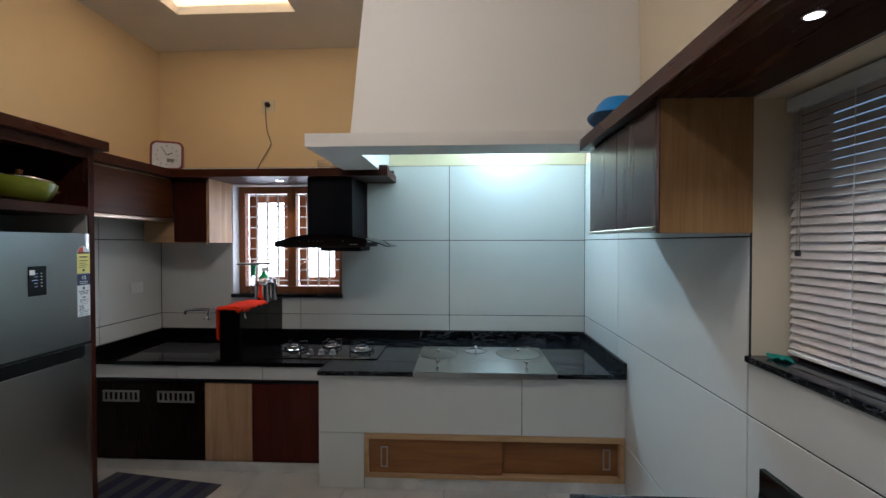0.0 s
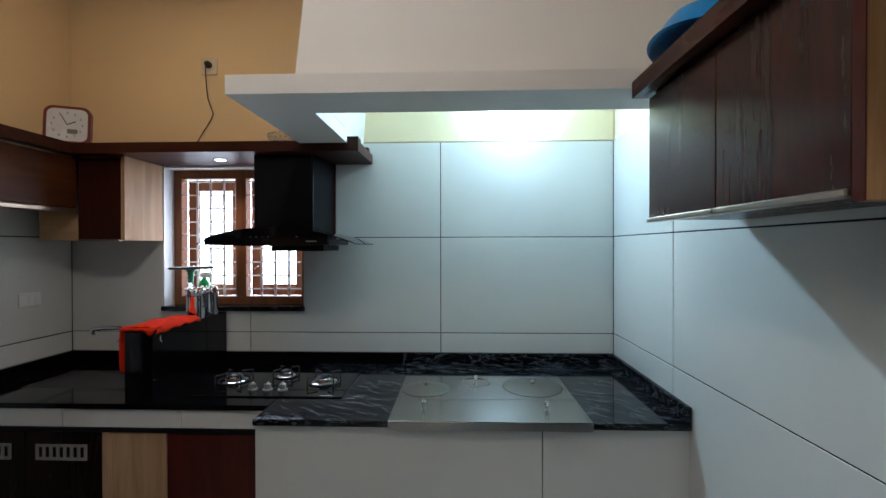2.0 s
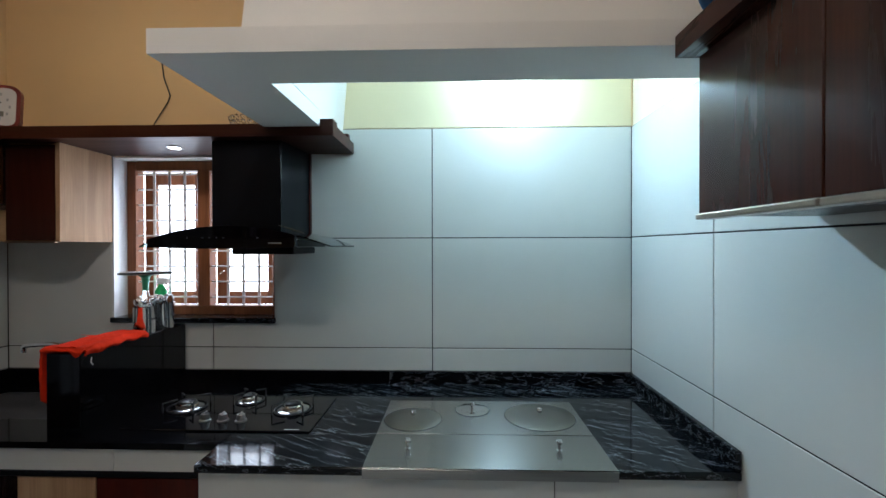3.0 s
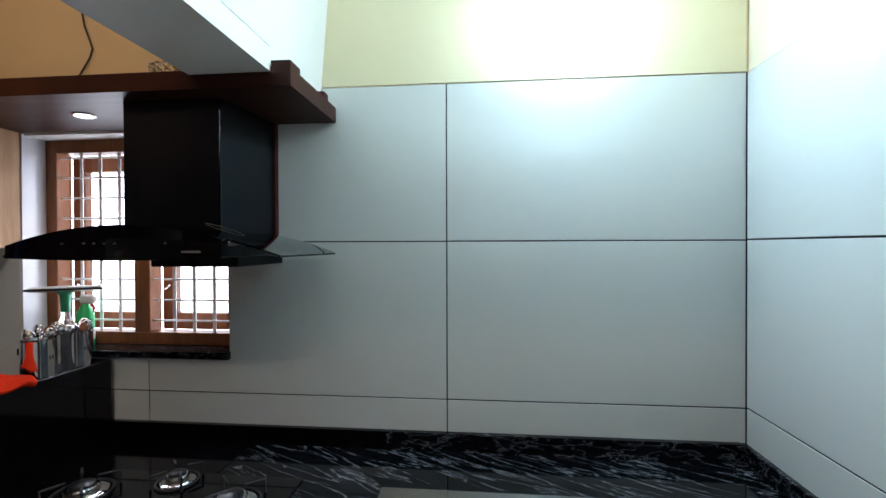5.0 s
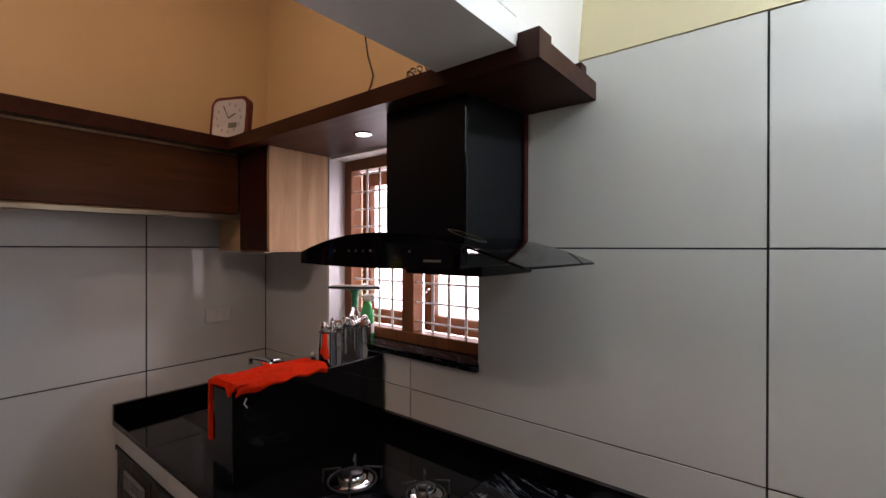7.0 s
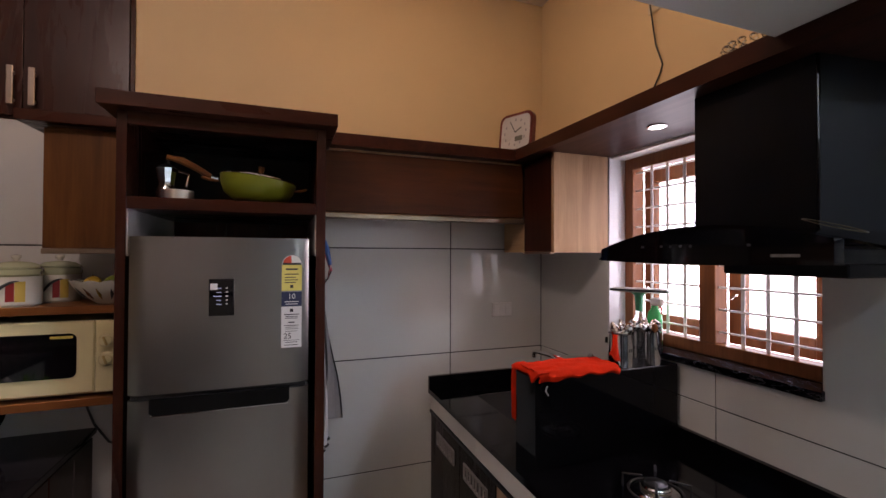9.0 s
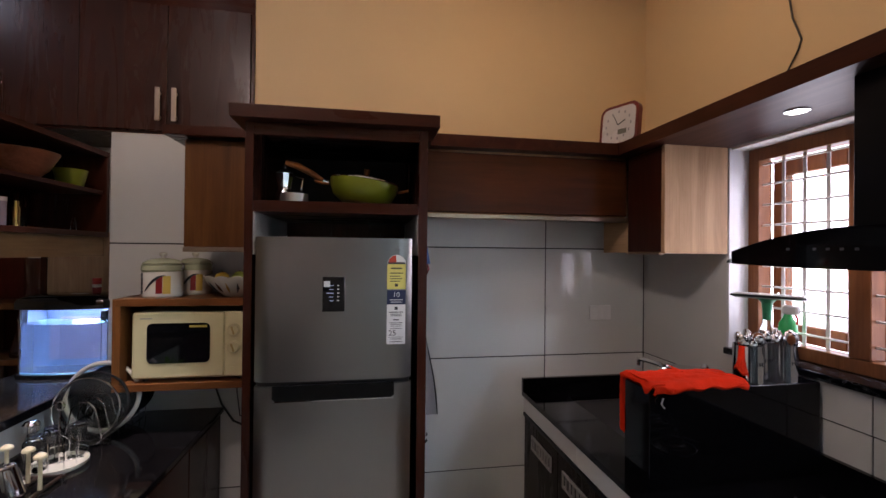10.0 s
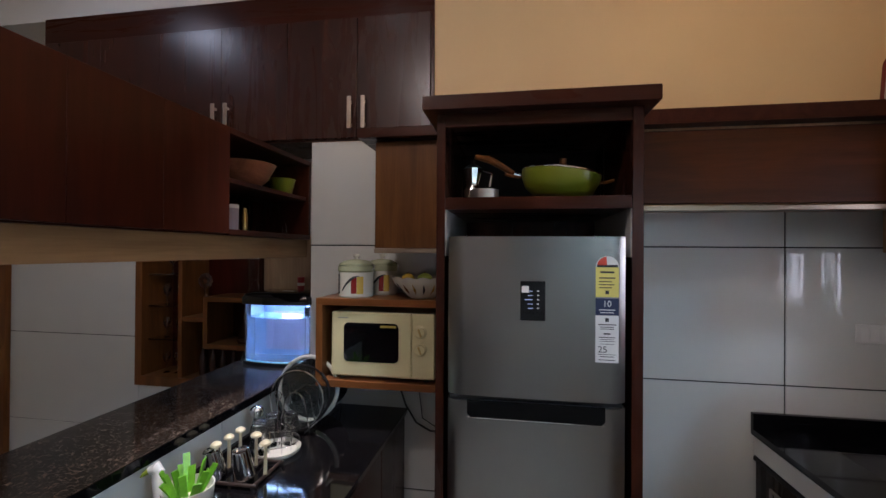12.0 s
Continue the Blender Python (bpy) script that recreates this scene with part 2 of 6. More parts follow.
def lathe(bm, cx, cy, profile, n=28, squash=1.0):
    rings = []
    for r, z in profile:
        rings.append([bm.verts.new((cx + r * math.cos(2 * math.pi * i / n), cy + squash * r * math.sin(2 * math.pi * i / n), z)) for i in range(n)])
    for a, b in zip(rings, rings[1:]):
        for i in range(n):
            bm.faces.new((a[i], a[(i + 1) % n], b[(i + 1) % n], b[i]))
    for ring in (rings[0], rings[-1]):
        if (ring[0].co - ring[n // 2].co).length > 1e-4:
            bm.faces.new(ring)
    bmesh.ops.recalc_face_normals(bm, faces=bm.faces)
    return bm


def turned(cx, cy, profile, n=28, squash=1.0):
    return lathe(bmesh.new(), cx, cy, profile, n, squash)


def tube(bm, pts, r, n=8, closed=False):
    pts = [Vector(p) for p in pts]
    rings, up = [], None
    for i, p in enumerate(pts):
        a, b = pts[i - 1] if i or closed else p, pts[(i + 1) % len(pts)] if i + 1 < len(pts) or closed else p
        d = (b - a).normalized()
        if up is None:
            up = d.orthogonal().normalized()
        up = (up - d * up.dot(d)).normalized()
        side = d.cross(up)
        rr = r[i] if isinstance(r, (list, tuple)) else r
        rings.append([bm.verts.new(p + rr * (math.cos(2 * math.pi * k / n) * up + math.sin(2 * math.pi * k / n) * side)) for k in range(n)])
    pairs = list(zip(rings, rings[1:])) + ([(rings[-1], rings[0])] if closed else [])
    for a, b in pairs:
        for k in range(n):
            bm.faces.new((a[k], a[(k + 1) % n], b[(k + 1) % n], b[k]))
    if not closed:
        bm.faces.new(rings[0])
        bm.faces.new(rings[-1])
    bmesh.ops.recalc_face_normals(bm, faces=bm.faces)
    return bm


def piped(pts, r, n=8, closed=False):
    return tube(bmesh.new(), pts, r, n, closed)


def ring_points(c, r, axis, n=28):
    out = []
    for i in range(n):
        a = 2 * math.pi * i / n
        u, v = r * math.cos(a), r * math.sin(a)
        out.append(Vector(c) + Vector({"x": (0, u, v), "y": (u, 0, v), "z": (u, v, 0)}[axis]))
    return out


def disc(bm, c, r, depth, axis, n=28):
    """A short cylinder from c along an axis."""
    m = {"x": Matrix.Rotation(radians(90), 4, "Y"), "y": Matrix.Rotation(radians(-90), 4, "X"), "z": Matrix.Identity(4)}[axis]
    d = Vector({"x": (1, 0, 0), "y": (0, 1, 0), "z": (0, 0, 1)}[axis])
    bmesh.ops.create_cone(bm, cap_ends=True, segments=n, radius1=r, radius2=r, depth=abs(depth), matrix=Matrix.Translation(Vector(c) + d * depth / 2) @ m)
    return bm


def prism(bm, outline, z0, z1):
    a = [bm.verts.new((x, y, z0)) for x, y in outline]
    b = [bm.verts.new((x, y, z1)) for x, y in outline]
    n = len(outline)
    bm.faces.new(a[::-1])
    bm.faces.new(b)
    for i in range(n):
        bm.faces.new((a[i], a[(i + 1) % n], b[(i + 1) % n], b[i]))
    bmesh.ops.recalc_face_normals(bm, faces=bm.faces)
    return bm


def rounded(w, h, r, n=5):
    """Outline of a rounded rectangle about the origin."""
    out = []
    for cx, cy, a0 in ((w / 2 - r, h / 2 - r, 0), (-w / 2 + r, h / 2 - r, 90), (-w / 2 + r, -h / 2 + r, 180), (w / 2 - r, -h / 2 + r, 270)):
        for i in range(n + 1):
            a = radians(a0 + 90 * i / n)
            out.append((cx + r * math.cos(a), cy + r * math.sin(a)))
    return out


def placed(bm, m):
    bmesh.ops.transform(bm, matrix=m, verts=bm.verts)
    return bm


def mesh_of(name, bm, material, origin, sharp=35):
    bmesh.ops.translate(bm, vec=-origin, verts=bm.verts)
    me = bpy.data.meshes.new(name)
    bm.to_mesh(me)
    bm.free()
    me.materials.append(material)
    me.polygons.foreach_set("use_smooth", [True] * len(me.polygons))
    me.set_sharp_from_angle(angle=radians(sharp))
    return me


def thing(name, base, label, category, group="", kind=""):
    ob = new(name)
    ob.empty_display_size = 0.05
    ob.location = base
    ORIGIN[ob] = Vector(base)
    return tagged(ob, label, category, group, kind)


def part(name, bm, material, parent, label=""):
    ob = new(name, mesh_of(name, bm, material, ORIGIN[parent]))
    ob.parent = parent
    ORIGIN[ob] = ORIGIN[parent]
    return tagged(ob, label)


def solid(name, bm, material, label, category, base=(0, 0, 0), group="", kind=""):
    """A top-level thing that is one mesh."""
    ob = new(name, mesh_of(name, bm, material, Vector(base)))
    ob.location = base
    ORIGIN[ob] = Vector(base)
    return tagged(ob, label, category, group, kind)


def tile_field(wall, axis, face, out, us, vs, holes=(), gap=0.0045, material=None, name="tile"):
    """Tiles on a wall: cells between the cuts us (along) and vs (up), proud of face towards out, less the holes."""
    for u0, u1 in zip(us, us[1:]):
        for v0, v1 in zip(vs, vs[1:]):
            rects = [(u0 + gap / 2, u1 - gap / 2, v0 + gap / 2, v1 - gap / 2)]
            for a0, a1, b0, b1 in holes:
                nxt = []
                for p0, p1, q0, q1 in rects:
                    if a1 <= p0 or a0 >= p1 or b1 <= q0 or b0 >= q1:
                        nxt.append((p0, p1, q0, q1))
                        continue
                    if a0 > p0: nxt.append((p0, a0, q0, q1))
                    if a1 < p1: nxt.append((a1, p1, q0, q1))
                    m0, m1 = max(p0, a0), min(p1, a1)
                    if b0 > q0: nxt.append((m0, m1, q0, b0))
                    if b1 < q1: nxt.append((m0, m1, b1, q1))
                rects = nxt
            if not rects:
                continue
            bm = bmesh.new()
            bev = 0.0012 if len(rects) == 1 else 0
            for p0, p1, q0, q1 in rects:
                lo, hi = sorted((face, face + out))
                if axis == "y":
                    box(bm, p0, p1, lo, hi, q0, q1, bev)
                else:
                    box(bm, lo, hi, p0, p1, q0, q1, bev)
            part(name, bm, material or TILE, wall)


def wall_with_hole(axis, lo, hi, u0, u1, z0, z1, holes):
    """A thick wall between lo and hi, with openings (u0, u1, z0, z1) side by side."""
    bm = bmesh.new()

    def seg(a, b, c, d):
        if b - a > 1e-4 and d - c > 1e-4:
            if axis == "y":
                box(bm, a, b, lo, hi, c, d)
            else:
                box(bm, lo, hi, a, b, c, d)
    at = u0
    for a, b, c, d in sorted(holes):
        seg(at, a, z0, z1)
        seg(a, b, z0, c)
        seg(a, b, d, z1)
        at = b
    seg(at, u1, z0, z1)
    return bm


# ---- the setting ----
N, W, E, H = 3.5, -2.465, 0.96, 3.04          # tile faces of the walls, and the ceiling
WD, S, LEDGE_Y = -2.86, -2.6, 0.69            # dining side wall, far wall behind, edge of the serving ledge
WIN = (-1.873, -0.956, 1.038, 1.955)
EWIN = (0.10, 1.556, 1.085, 1.955)

floor = solid("floor", one(-3.2, 1.25, -2.85, 3.75, -0.15, -0.008, 0), GROUT, "pale marble floor tiles with fine joints", "floor", kind="structure")
ceiling_bm = bmesh.new()
TX0, TX1, TY0, TY1 = -1.94, -1.12, 2.14, 2.96   # the lit tray in the ceiling
for x0, x1, y0, y1 in ((-3.2, TX0, S - 0.2, 3.75), (TX1, 1.25, S - 0.2, 3.75), (TX0, TX1, S - 0.2, TY0), (TX0, TX1, TY1, 3.75)):
    box(ceiling_bm, x0, x1, y0, y1, H, H + 0.06)
box(ceiling_bm, TX0 - 0.12, TX1 + 0.12, TY0 - 0.12, TY1 + 0.12, H + 0.17, H + 0.2)
for x0, x1, y0, y1 in ((TX0 - 0.12, TX0 - 0.1, TY0 - 0.12, TY1 + 0.12), (TX1 + 0.1, TX1 + 0.12, TY0 - 0.12, TY1 + 0.12), (TX0 - 0.1, TX1 + 0.1, TY0 - 0.12, TY0 - 0.1), (TX0 - 0.1, TX1 + 0.1, TY1 + 0.1, TY1 + 0.12)):
    box(ceiling_bm, x0, x1, y0, y1, H + 0.06, H + 0.17)
solid("ceiling", ceiling_bm, CEILING_PAINT, "white plaster ceiling with a recessed tray", "ceiling", kind="structure")
cove = bmesh.new()
for x0, x1, y0, y1 in ((TX0 - 0.07, TX0 - 0.04, TY0 - 0.05, TY1 + 0.05), (TX1 + 0.04, TX1 + 0.07, TY0 - 0.05, TY1 + 0.05), (TX0, TX1, TY0 - 0.07, TY0 - 0.04), (TX0, TX1, TY1 + 0.04, TY1 + 0.07)):
    box(cove, x0, x1, y0, y1, H + 0.062, H + 0.075)
solid("cove_strip_light", cove, glow("warm_strip_glow", (1.0, 0.72, 0.40), 11), "warm strip light hidden in the ceiling tray", "strip light", (-1.53, 2.55, H))

def ceiling_fitting(x, y, r, name, label, color, power):
    d = thing(name, (x, y, H), label, "ceiling light", "ceiling lights")
    part("rim", turned(x, y, [(r, H - 0.0005), (r, H - 0.008), (r * 0.82, H - 0.012), (r * 0.80, H - 0.0005)], 32), WHITE_PLASTIC, d)
    part("diffuser", turned(x, y, [(r * 0.79, H - 0.0006), (r * 0.79, H - 0.006), (0.001, H - 0.008)], 32), glow("diffuser_glow", color, power), d)


# Fitting made up to go with the added fill spot over the counter.
ceiling_fitting(-1.80, 0.96, 0.06, "added_ceiling_spot", "small round ceiling spot, unseen, added to light the counter", (1.0, 0.95, 0.86), 6)
ceiling_fitting(-1.75, -0.45, 0.16, "ceiling_panel_light", "round white LED panel on the dining ceiling", (0.85, 0.92, 1.0), 4)

wall_north = thing("wall_north", (0, 3.51, 0), "yellow plaster wall with grey glazed tiles below", "wall", kind="structure")
part("plaster", wall_with_hole("y", 3.51, 3.73, -2.7, 1.2, 0, H, [WIN]), PAINT_YELLOW, wall_north)
part("grout", wall_with_hole("y", 3.504, 3.51, W - 0.005, E + 0.005, 0.0, 2.09, [WIN]), GROUT, wall_north)

wall_west = thing("wall_west", (-2.475, 2, 0), "yellow plaster wall with grey glazed tiles below", "wall", kind="structure")
part("plaster", one(-2.70, -2.475, 0.70, 3.51, 0, H, 0), PAINT_YELLOW, wall_west)
part("grout", one(-2.475, -2.469, 0.70, 3.504, 0, 2.03, 0), GROUT, wall_west)
part("jamb_panel", one(-2.84, -2.69, 0.30, 0.699, 0.8805, 1.56, 0.001), OAK, wall_west, "pale oak cladding beside the serving hatch")
part("jamb_edge", one(-2.84, -2.685, 0.272, 0.2995, 0.8805, 1.56, 0.001), DARK, wall_west)

wall_east = thing("wall_east", (0.97, 0, 0), "white plaster wall with pale glazed tiles below", "wall", kind="structure")
part("plaster", wall_with_hole("x", 0.97, 1.22, S - 0.2, 3.51, 0, H, [EWIN]), PAINT_CREAM, wall_east)
part("grout", wall_with_hole("x", 0.964, 0.97, S, 3.504, 0, 2.09, [EWIN]), GROUT, wall_east)

wall_dining = thing("wall_dining", (WD, -1, 0), "grey tiled dining wall with a timber niche", "wall", kind="structure")
NI = (-0.72, 0.26, 0.585, 1.62)
part("plaster", wall_with_hole("x", -3.12, WD - 0.012, S - 0.2, 0.70, 0, H, [NI]), PAINT_WHITE, wall_dining)
part("grout", wall_with_hole("x", WD - 0.012, WD - 0.006, S, 0.70, 0, 2.03, [NI]), GROUT, wall_dining)
solid("wall_south", one(-3.2, 1.25, S - 0.2, S, 0, H, 0), PAINT_CREAM, "cream plaster wall at the far end", "wall", kind="structure")
solid("wall_return", one(-3.2, -2.701, 0.701, 0.8, 0, H, 0), PAINT_CREAM, "cream plaster return wall", "wall", kind="structure")

# low wall under the serving ledge, tiled on the kitchen side
wall_low = thing("wall_low", (-1.7, 0.65, 0), "low tiled wall under the serving ledge", "wall", kind="structure")
part("core", one(-2.459, -0.96, 0.42, 0.64, 0, 0.845, 0), PAINT_WHITE, wall_low)
part("grout", one(-2.459, -0.96, 0.64, 0.646, 0.0, 0.845, 0), GROUT, wall_low)

# ---- chimney breast over the cooking slab ----
chimney = thing("wall_chimney", (0.2, 2.9, 2.0), "white plastered chimney breast with a projecting canopy slab", "chimney", kind="structure")


def hexa(c):
    bm = bmesh.new()
    v = [bm.verts.new(p) for p in c]
    for f in ((0, 3, 2, 1), (4, 5, 6, 7), (0, 1, 5, 4), (1, 2, 6, 5), (2, 3, 7, 6), (3, 0, 4, 7)):
        bm.faces.new([v[i] for i in f])
    bmesh.ops.recalc_face_normals(bm, faces=bm.faces)
    return bm


slab = bmesh.new()
box(slab, -0.84, 0.962, 2.367, 2.60, 1.997, 2.068, 0)
box(slab, -0.84, -0.585, 2.6, 3.106, 1.997, 2.068, 0)
box(slab, -0.84, -0.585, 3.1062, 3.512, 2.0135, 2.07, 0)
part("canopy_slab", slab, PAINT_WHITE, chimney)
part("chimney_front", hexa([(-0.615, 2.45, 2.07), (0.968, 2.45, 2.07), (0.968, 2.585, 2.07), (-0.585, 2.585, 2.07), (-0.535, 2.52, H), (0.968, 2.52, H), (0.968, 2.60, H), (-0.505, 2.60, H)]), PAINT_WHITE, chimney)
part("chimney_side", hexa([(-0.615, 2.585, 2.07), (-0.585, 2.585, 2.07), (-0.585, 3.512, 2.07), (-0.615, 3.512, 2.07), (-0.535, 2.60, H), (-0.505, 2.60, H), (-0.505, 3.512, H), (-0.535, 3.512, H)]), PAINT_WHITE, chimney)
# Pale lemon wall sheet; the bulb's strong light is partly in its colour.
part("chimney_lining", one(-0.60, 0.9595, 3.5035, 3.5095, 2.094, H, 0), plain("bulb_lit_lemon_paint", (0.74, 0.65, 0.42), 0.75, var=0.03, scale=2.0), chimney)
bulb = thing("wall_bulb", (0.33, 3.508, 2.37), "glowing white LED bulb in a wall holder", "lamp")
part("holder", placed(turned(0, 0, [(0.04, 0), (0.04, 0.015), (0.022, 0.02), (0.022, 0.07)], 20), pose(0.33, 3.5032, 2.42, 118, 0, 0)), WHITE_PLASTIC, bulb)
part("bulb", placed(turned(0, 0, [(0.001, 0.155), (0.018, 0.15), (0.029, 0.13), (0.03, 0.11), (0.022, 0.072)], 20), pose(0.33, 3.5032, 2.42, 118, 0, 0)), glow("bulb_glow", (0.9, 0.98, 1.0), 40), bulb)

# ---- kitchen window ----
window_1 = thing("window_1", (-1.414, 3.62, 1.04), "varnished brown timber window with white iron grille bars", "window", kind="structure")
reveal = bmesh.new()
box(reveal, WIN[0] - 0.001, WIN[0] + 0.012, 3.501, 3.60, 1.066, 1.953)
part("reveal_tile", reveal, plain("white_reveal_tile", (0.72, 0.73, 0.75), 0.15, var=0.03, bump=0.0), window_1)
box_r = one(WIN[1] - 0.012, WIN[1] + 0.001, 3.512, 3.60, 1.066, 1.953, 0)
part("reveal_tile", box_r, TILE, window_1)
part("reveal_head", one(WIN[0], WIN[1], 3.512, 3.60, 1.945, 1.9549, 0), PAINT_WHITE, window_1)
part("window_sill", one(WIN[0] - 0.0, WIN[1], 3.482, 3.61, 1.038, 1.066, 0.003), BLACK_GRANITE, window_1, "polished black granite sill")
fr = bmesh.new()
y0, y1 = 3.60, 3.67
for x0, x1, z0, z1 in ((-1.873, -1.812, 1.066, 1.955), (-1.017, -0.956, 1.066, 1.955), (-1.812, -1.017, 1.89, 1.955), (-1.812, -1.017, 1.066, 1.118), (-1.452, -1.380, 1.118, 1.89)):
    box(fr, x0, x1, y0, y1, z0, z1, 0.003)
part("window_frame", fr, WINDOW_WOOD, window_1)
for a, b in ((-1.812, -1.452), (-1.380, -1.017)):
    sash = bmesh.new()
    for x0, x1, z0, z1 in ((a, a + 0.06, 1.118, 1.89), (b - 0.06, b, 1.118, 1.89), (a + 0.06, b - 0.06, 1.82, 1.89), (a + 0.06, b - 0.06, 1.118, 1.19)):
        box(sash, x0, x1, 3.675, 3.715, z0, z1, 0.003)
    leaf = part("sash", sash, WINDOW_WOOD, window_1)
    pane = part("pane", one(a + 0.055, b - 0.055, 3.692, 3.697, 1.185, 1.825, 0), CLEAR, leaf)
    pane.visible_shadow = False
    part("latch", piped([(a + 0.03, 3.674, 1.30), (a + 0.03, 3.645, 1.30), (a + 0.06, 3.64, 1.315)], 0.004, 8), CHROME, leaf)
    z = 1.165
    while z < 1.88:
        part("grille_bar", piped([(a - 0.004, 3.625, z), (b + 0.004, 3.625, z)], 0.0045, 8), WHITE_BAR, window_1)
        z += 0.0885
    for i in range(3):
        x = a + (b - a) * (i + 1) / 4
        part("grille_bar", one(x - 0.0075, x + 0.0075, 3.628, 3.632, 1.116, 1.892, 0.0008), WHITE_BAR, window_1)
solid("backdrop", one(-5.5, 2.5, 5.4, 5.41, -0.5, 4.2, 0), glow("white_daylight", (0.93, 0.96, 1.0), 5.0), "bright white daylight outside the window", "backdrop", kind="structure")

# ---- window with blinds ----
window_2 = thing("window_2", (1.1, 0.83, 1.085), "window with a lowered pale slatted blind over a granite sill", "window", kind="structure")
part("window_sill", one(0.945, 1.12, EWIN[0], EWIN[1] - 0.001, 1.0855, 1.108, 0.004), BLACK_GRANITE, window_2)
fr = bmesh.new()
for a, b, c, d in ((EWIN[0], 0.16, 1.085, 1.955), (1.496, EWIN[1], 1.085, 1.955), (0.16, 1.496, 1.895, 1.955), (0.16, 1.496, 1.085, 1.155), (0.79, 0.86, 1.155, 1.895)):
    box(fr, 1.12, 1.18, a, b, c, d, 0.003)
part("window_frame", fr, WINDOW_WOOD, window_2)
part("pane", one(1.148, 1.153, 0.16, 1.496, 1.155, 1.895, 0), CLEAR, window_2).visible_shadow = False
blind = thing("venetian_blind", (1.085, 0.83, 1.95), "pale grey slatted blind, lowered and almost closed", "blind")
SLAT = plain("blind_slat", (0.55, 0.52, 0.50), 0.45, var=0.05)
part("headrail", one(1.065, 1.10, EWIN[0] + 0.01, EWIN[1] - 0.012, 1.905, 1.945, 0.002), WHITE_PLASTIC, blind)
first = None
for i in range(29):
    z = 1.895 - i * 0.0265
    if first is None:
        bm = one(-0.0145, 0.0145, EWIN[0] + 0.015, EWIN[1] - 0.016, -0.0006, 0.0006, 0)
        first = mesh_of("slat", bm, SLAT, Vector((0, 0.83, 0)))
    s = new("slat", first)
    s.parent = blind
    s.location, s.rotation_euler = (0, 0, z - 1.95), (0, radians(-65), 0)
for y in (0.35, 1.30):
    part("cord", piped([(1.07, y, 1.91), (1.066, y, 1.13)], 0.0015, 6), WHITE_PLASTIC, blind)
part("bottom_rail", one(1.073, 1.096, EWIN[0] + 0.015, EWIN[1] - 0.016, 1.118, 1.133, 0.003), WHITE_PLASTIC, blind)
part("wand", piped([(1.06, 1.475, 1.90), (1.055, 1.475, 1.45)], 0.004, 8), CLEAR, blind)
part("wand_grip", one(1.049, 1.062, 1.469, 1.482, 1.44, 1.458, 0.002), BLACK_PLASTIC, blind)

# ---- tiled shelves along the walls ----
shelf_bm = prism(bmesh.new(), [(-2.468, 2.142), (-2.10, 2.142), (-2.10, 3.11), (-0.525, 3.11), (-0.525, 3.503), (-2.468, 3.503)], 1.956, 2.012)
corner_shelf = thing("corner_shelf", (-2.2, 3.3, 1.956), "dark brown laminate shelf running round the corner above cabinets", "shelf")
part("board", shelf_bm, DARK_X, corner_shelf)
part("end_upstand", one(-0.60, -0.526, 3.112, 3.18, 2.0122, 2.032, 0.001), DARK_X, corner_shelf)
part("end_upstand", one(-0.56, -0.526, 3.38, 3.42, 2.0122, 2.035, 0.001), DARK_X, corner_shelf)
part("wall_batten", one(-0.7635, -0.755, 3.475, 3.499, 1.45, 1.9558, 0.001), RED_WOOD, corner_shelf)
east_shelf = thing("east_shelf", (0.8, 1.0, 1.956), "dark brown laminate shelf over the cabinet and window", "shelf")
part("board", one(0.6165, 0.963, -0.3, 2.3505, 1.956, 2.012, 0.0008), DARK_Y, east_shelf)
part("front_edging", one(0.615, 0.6164, -0.3, 2.352, 1.9555, 2.0125, 0.0003), DARK_Y, east_shelf)
part("end_edging", one(0.6166, 0.963, 2.3506, 2.352, 1.9555, 2.0125, 0.0003), DARK_X, east_shelf)


def downlight(x, y, z, k=1.0):
    d = thing("recessed_downlight", (x, y, z), "small round lit downlight set into the shelf", "downlight", "shelf downlights")
    part("rim", turned(x, y, [(0.036 * k, z - 0.0005), (0.036 * k, z - 0.004), (0.028 * k, z - 0.005), (0.028 * k, z - 0.0005)], 24), CHROME, d)
    part("lens", turned(x, y, [(0.0275 * k, z - 0.0006), (0.0275 * k, z - 0.003), (0.001, z - 0.0035)], 24), glow("downlight_glow", (1.0, 0.95, 0.86), 12), d)


downlight(-1.389, 3.312, 1.956)
downlight(0.74, 1.016, 1.956, 0.6)
downlight(0.70, 0.40, 1.956, 0.6)


# ---- wall cabinets ----
def cabinet(name, base, label, group="wall cabinets"):
    return thing(name, base, label, "cabinet", group)


c = cabinet("wall_cabinet", (-2.3, 2.66, 1.63), "long dark brown lift-up wall cabinet with a bronze handle strip")
part("body", one(W + 0.001, -2.161, 2.144, 3.183, 1.655, 1.955, 0.001), OAK, c)
part("door", one(-2.16, -2.14, 2.148, 3.18, 1.662, 1.94, 0.002), BROWN_Y, c)
part("handle_strip", one(-2.17, -2.128, 2.146, 3.182, 1.632, 1.6545, 0.003), BRONZE, c, "bronze aluminium handle profile")

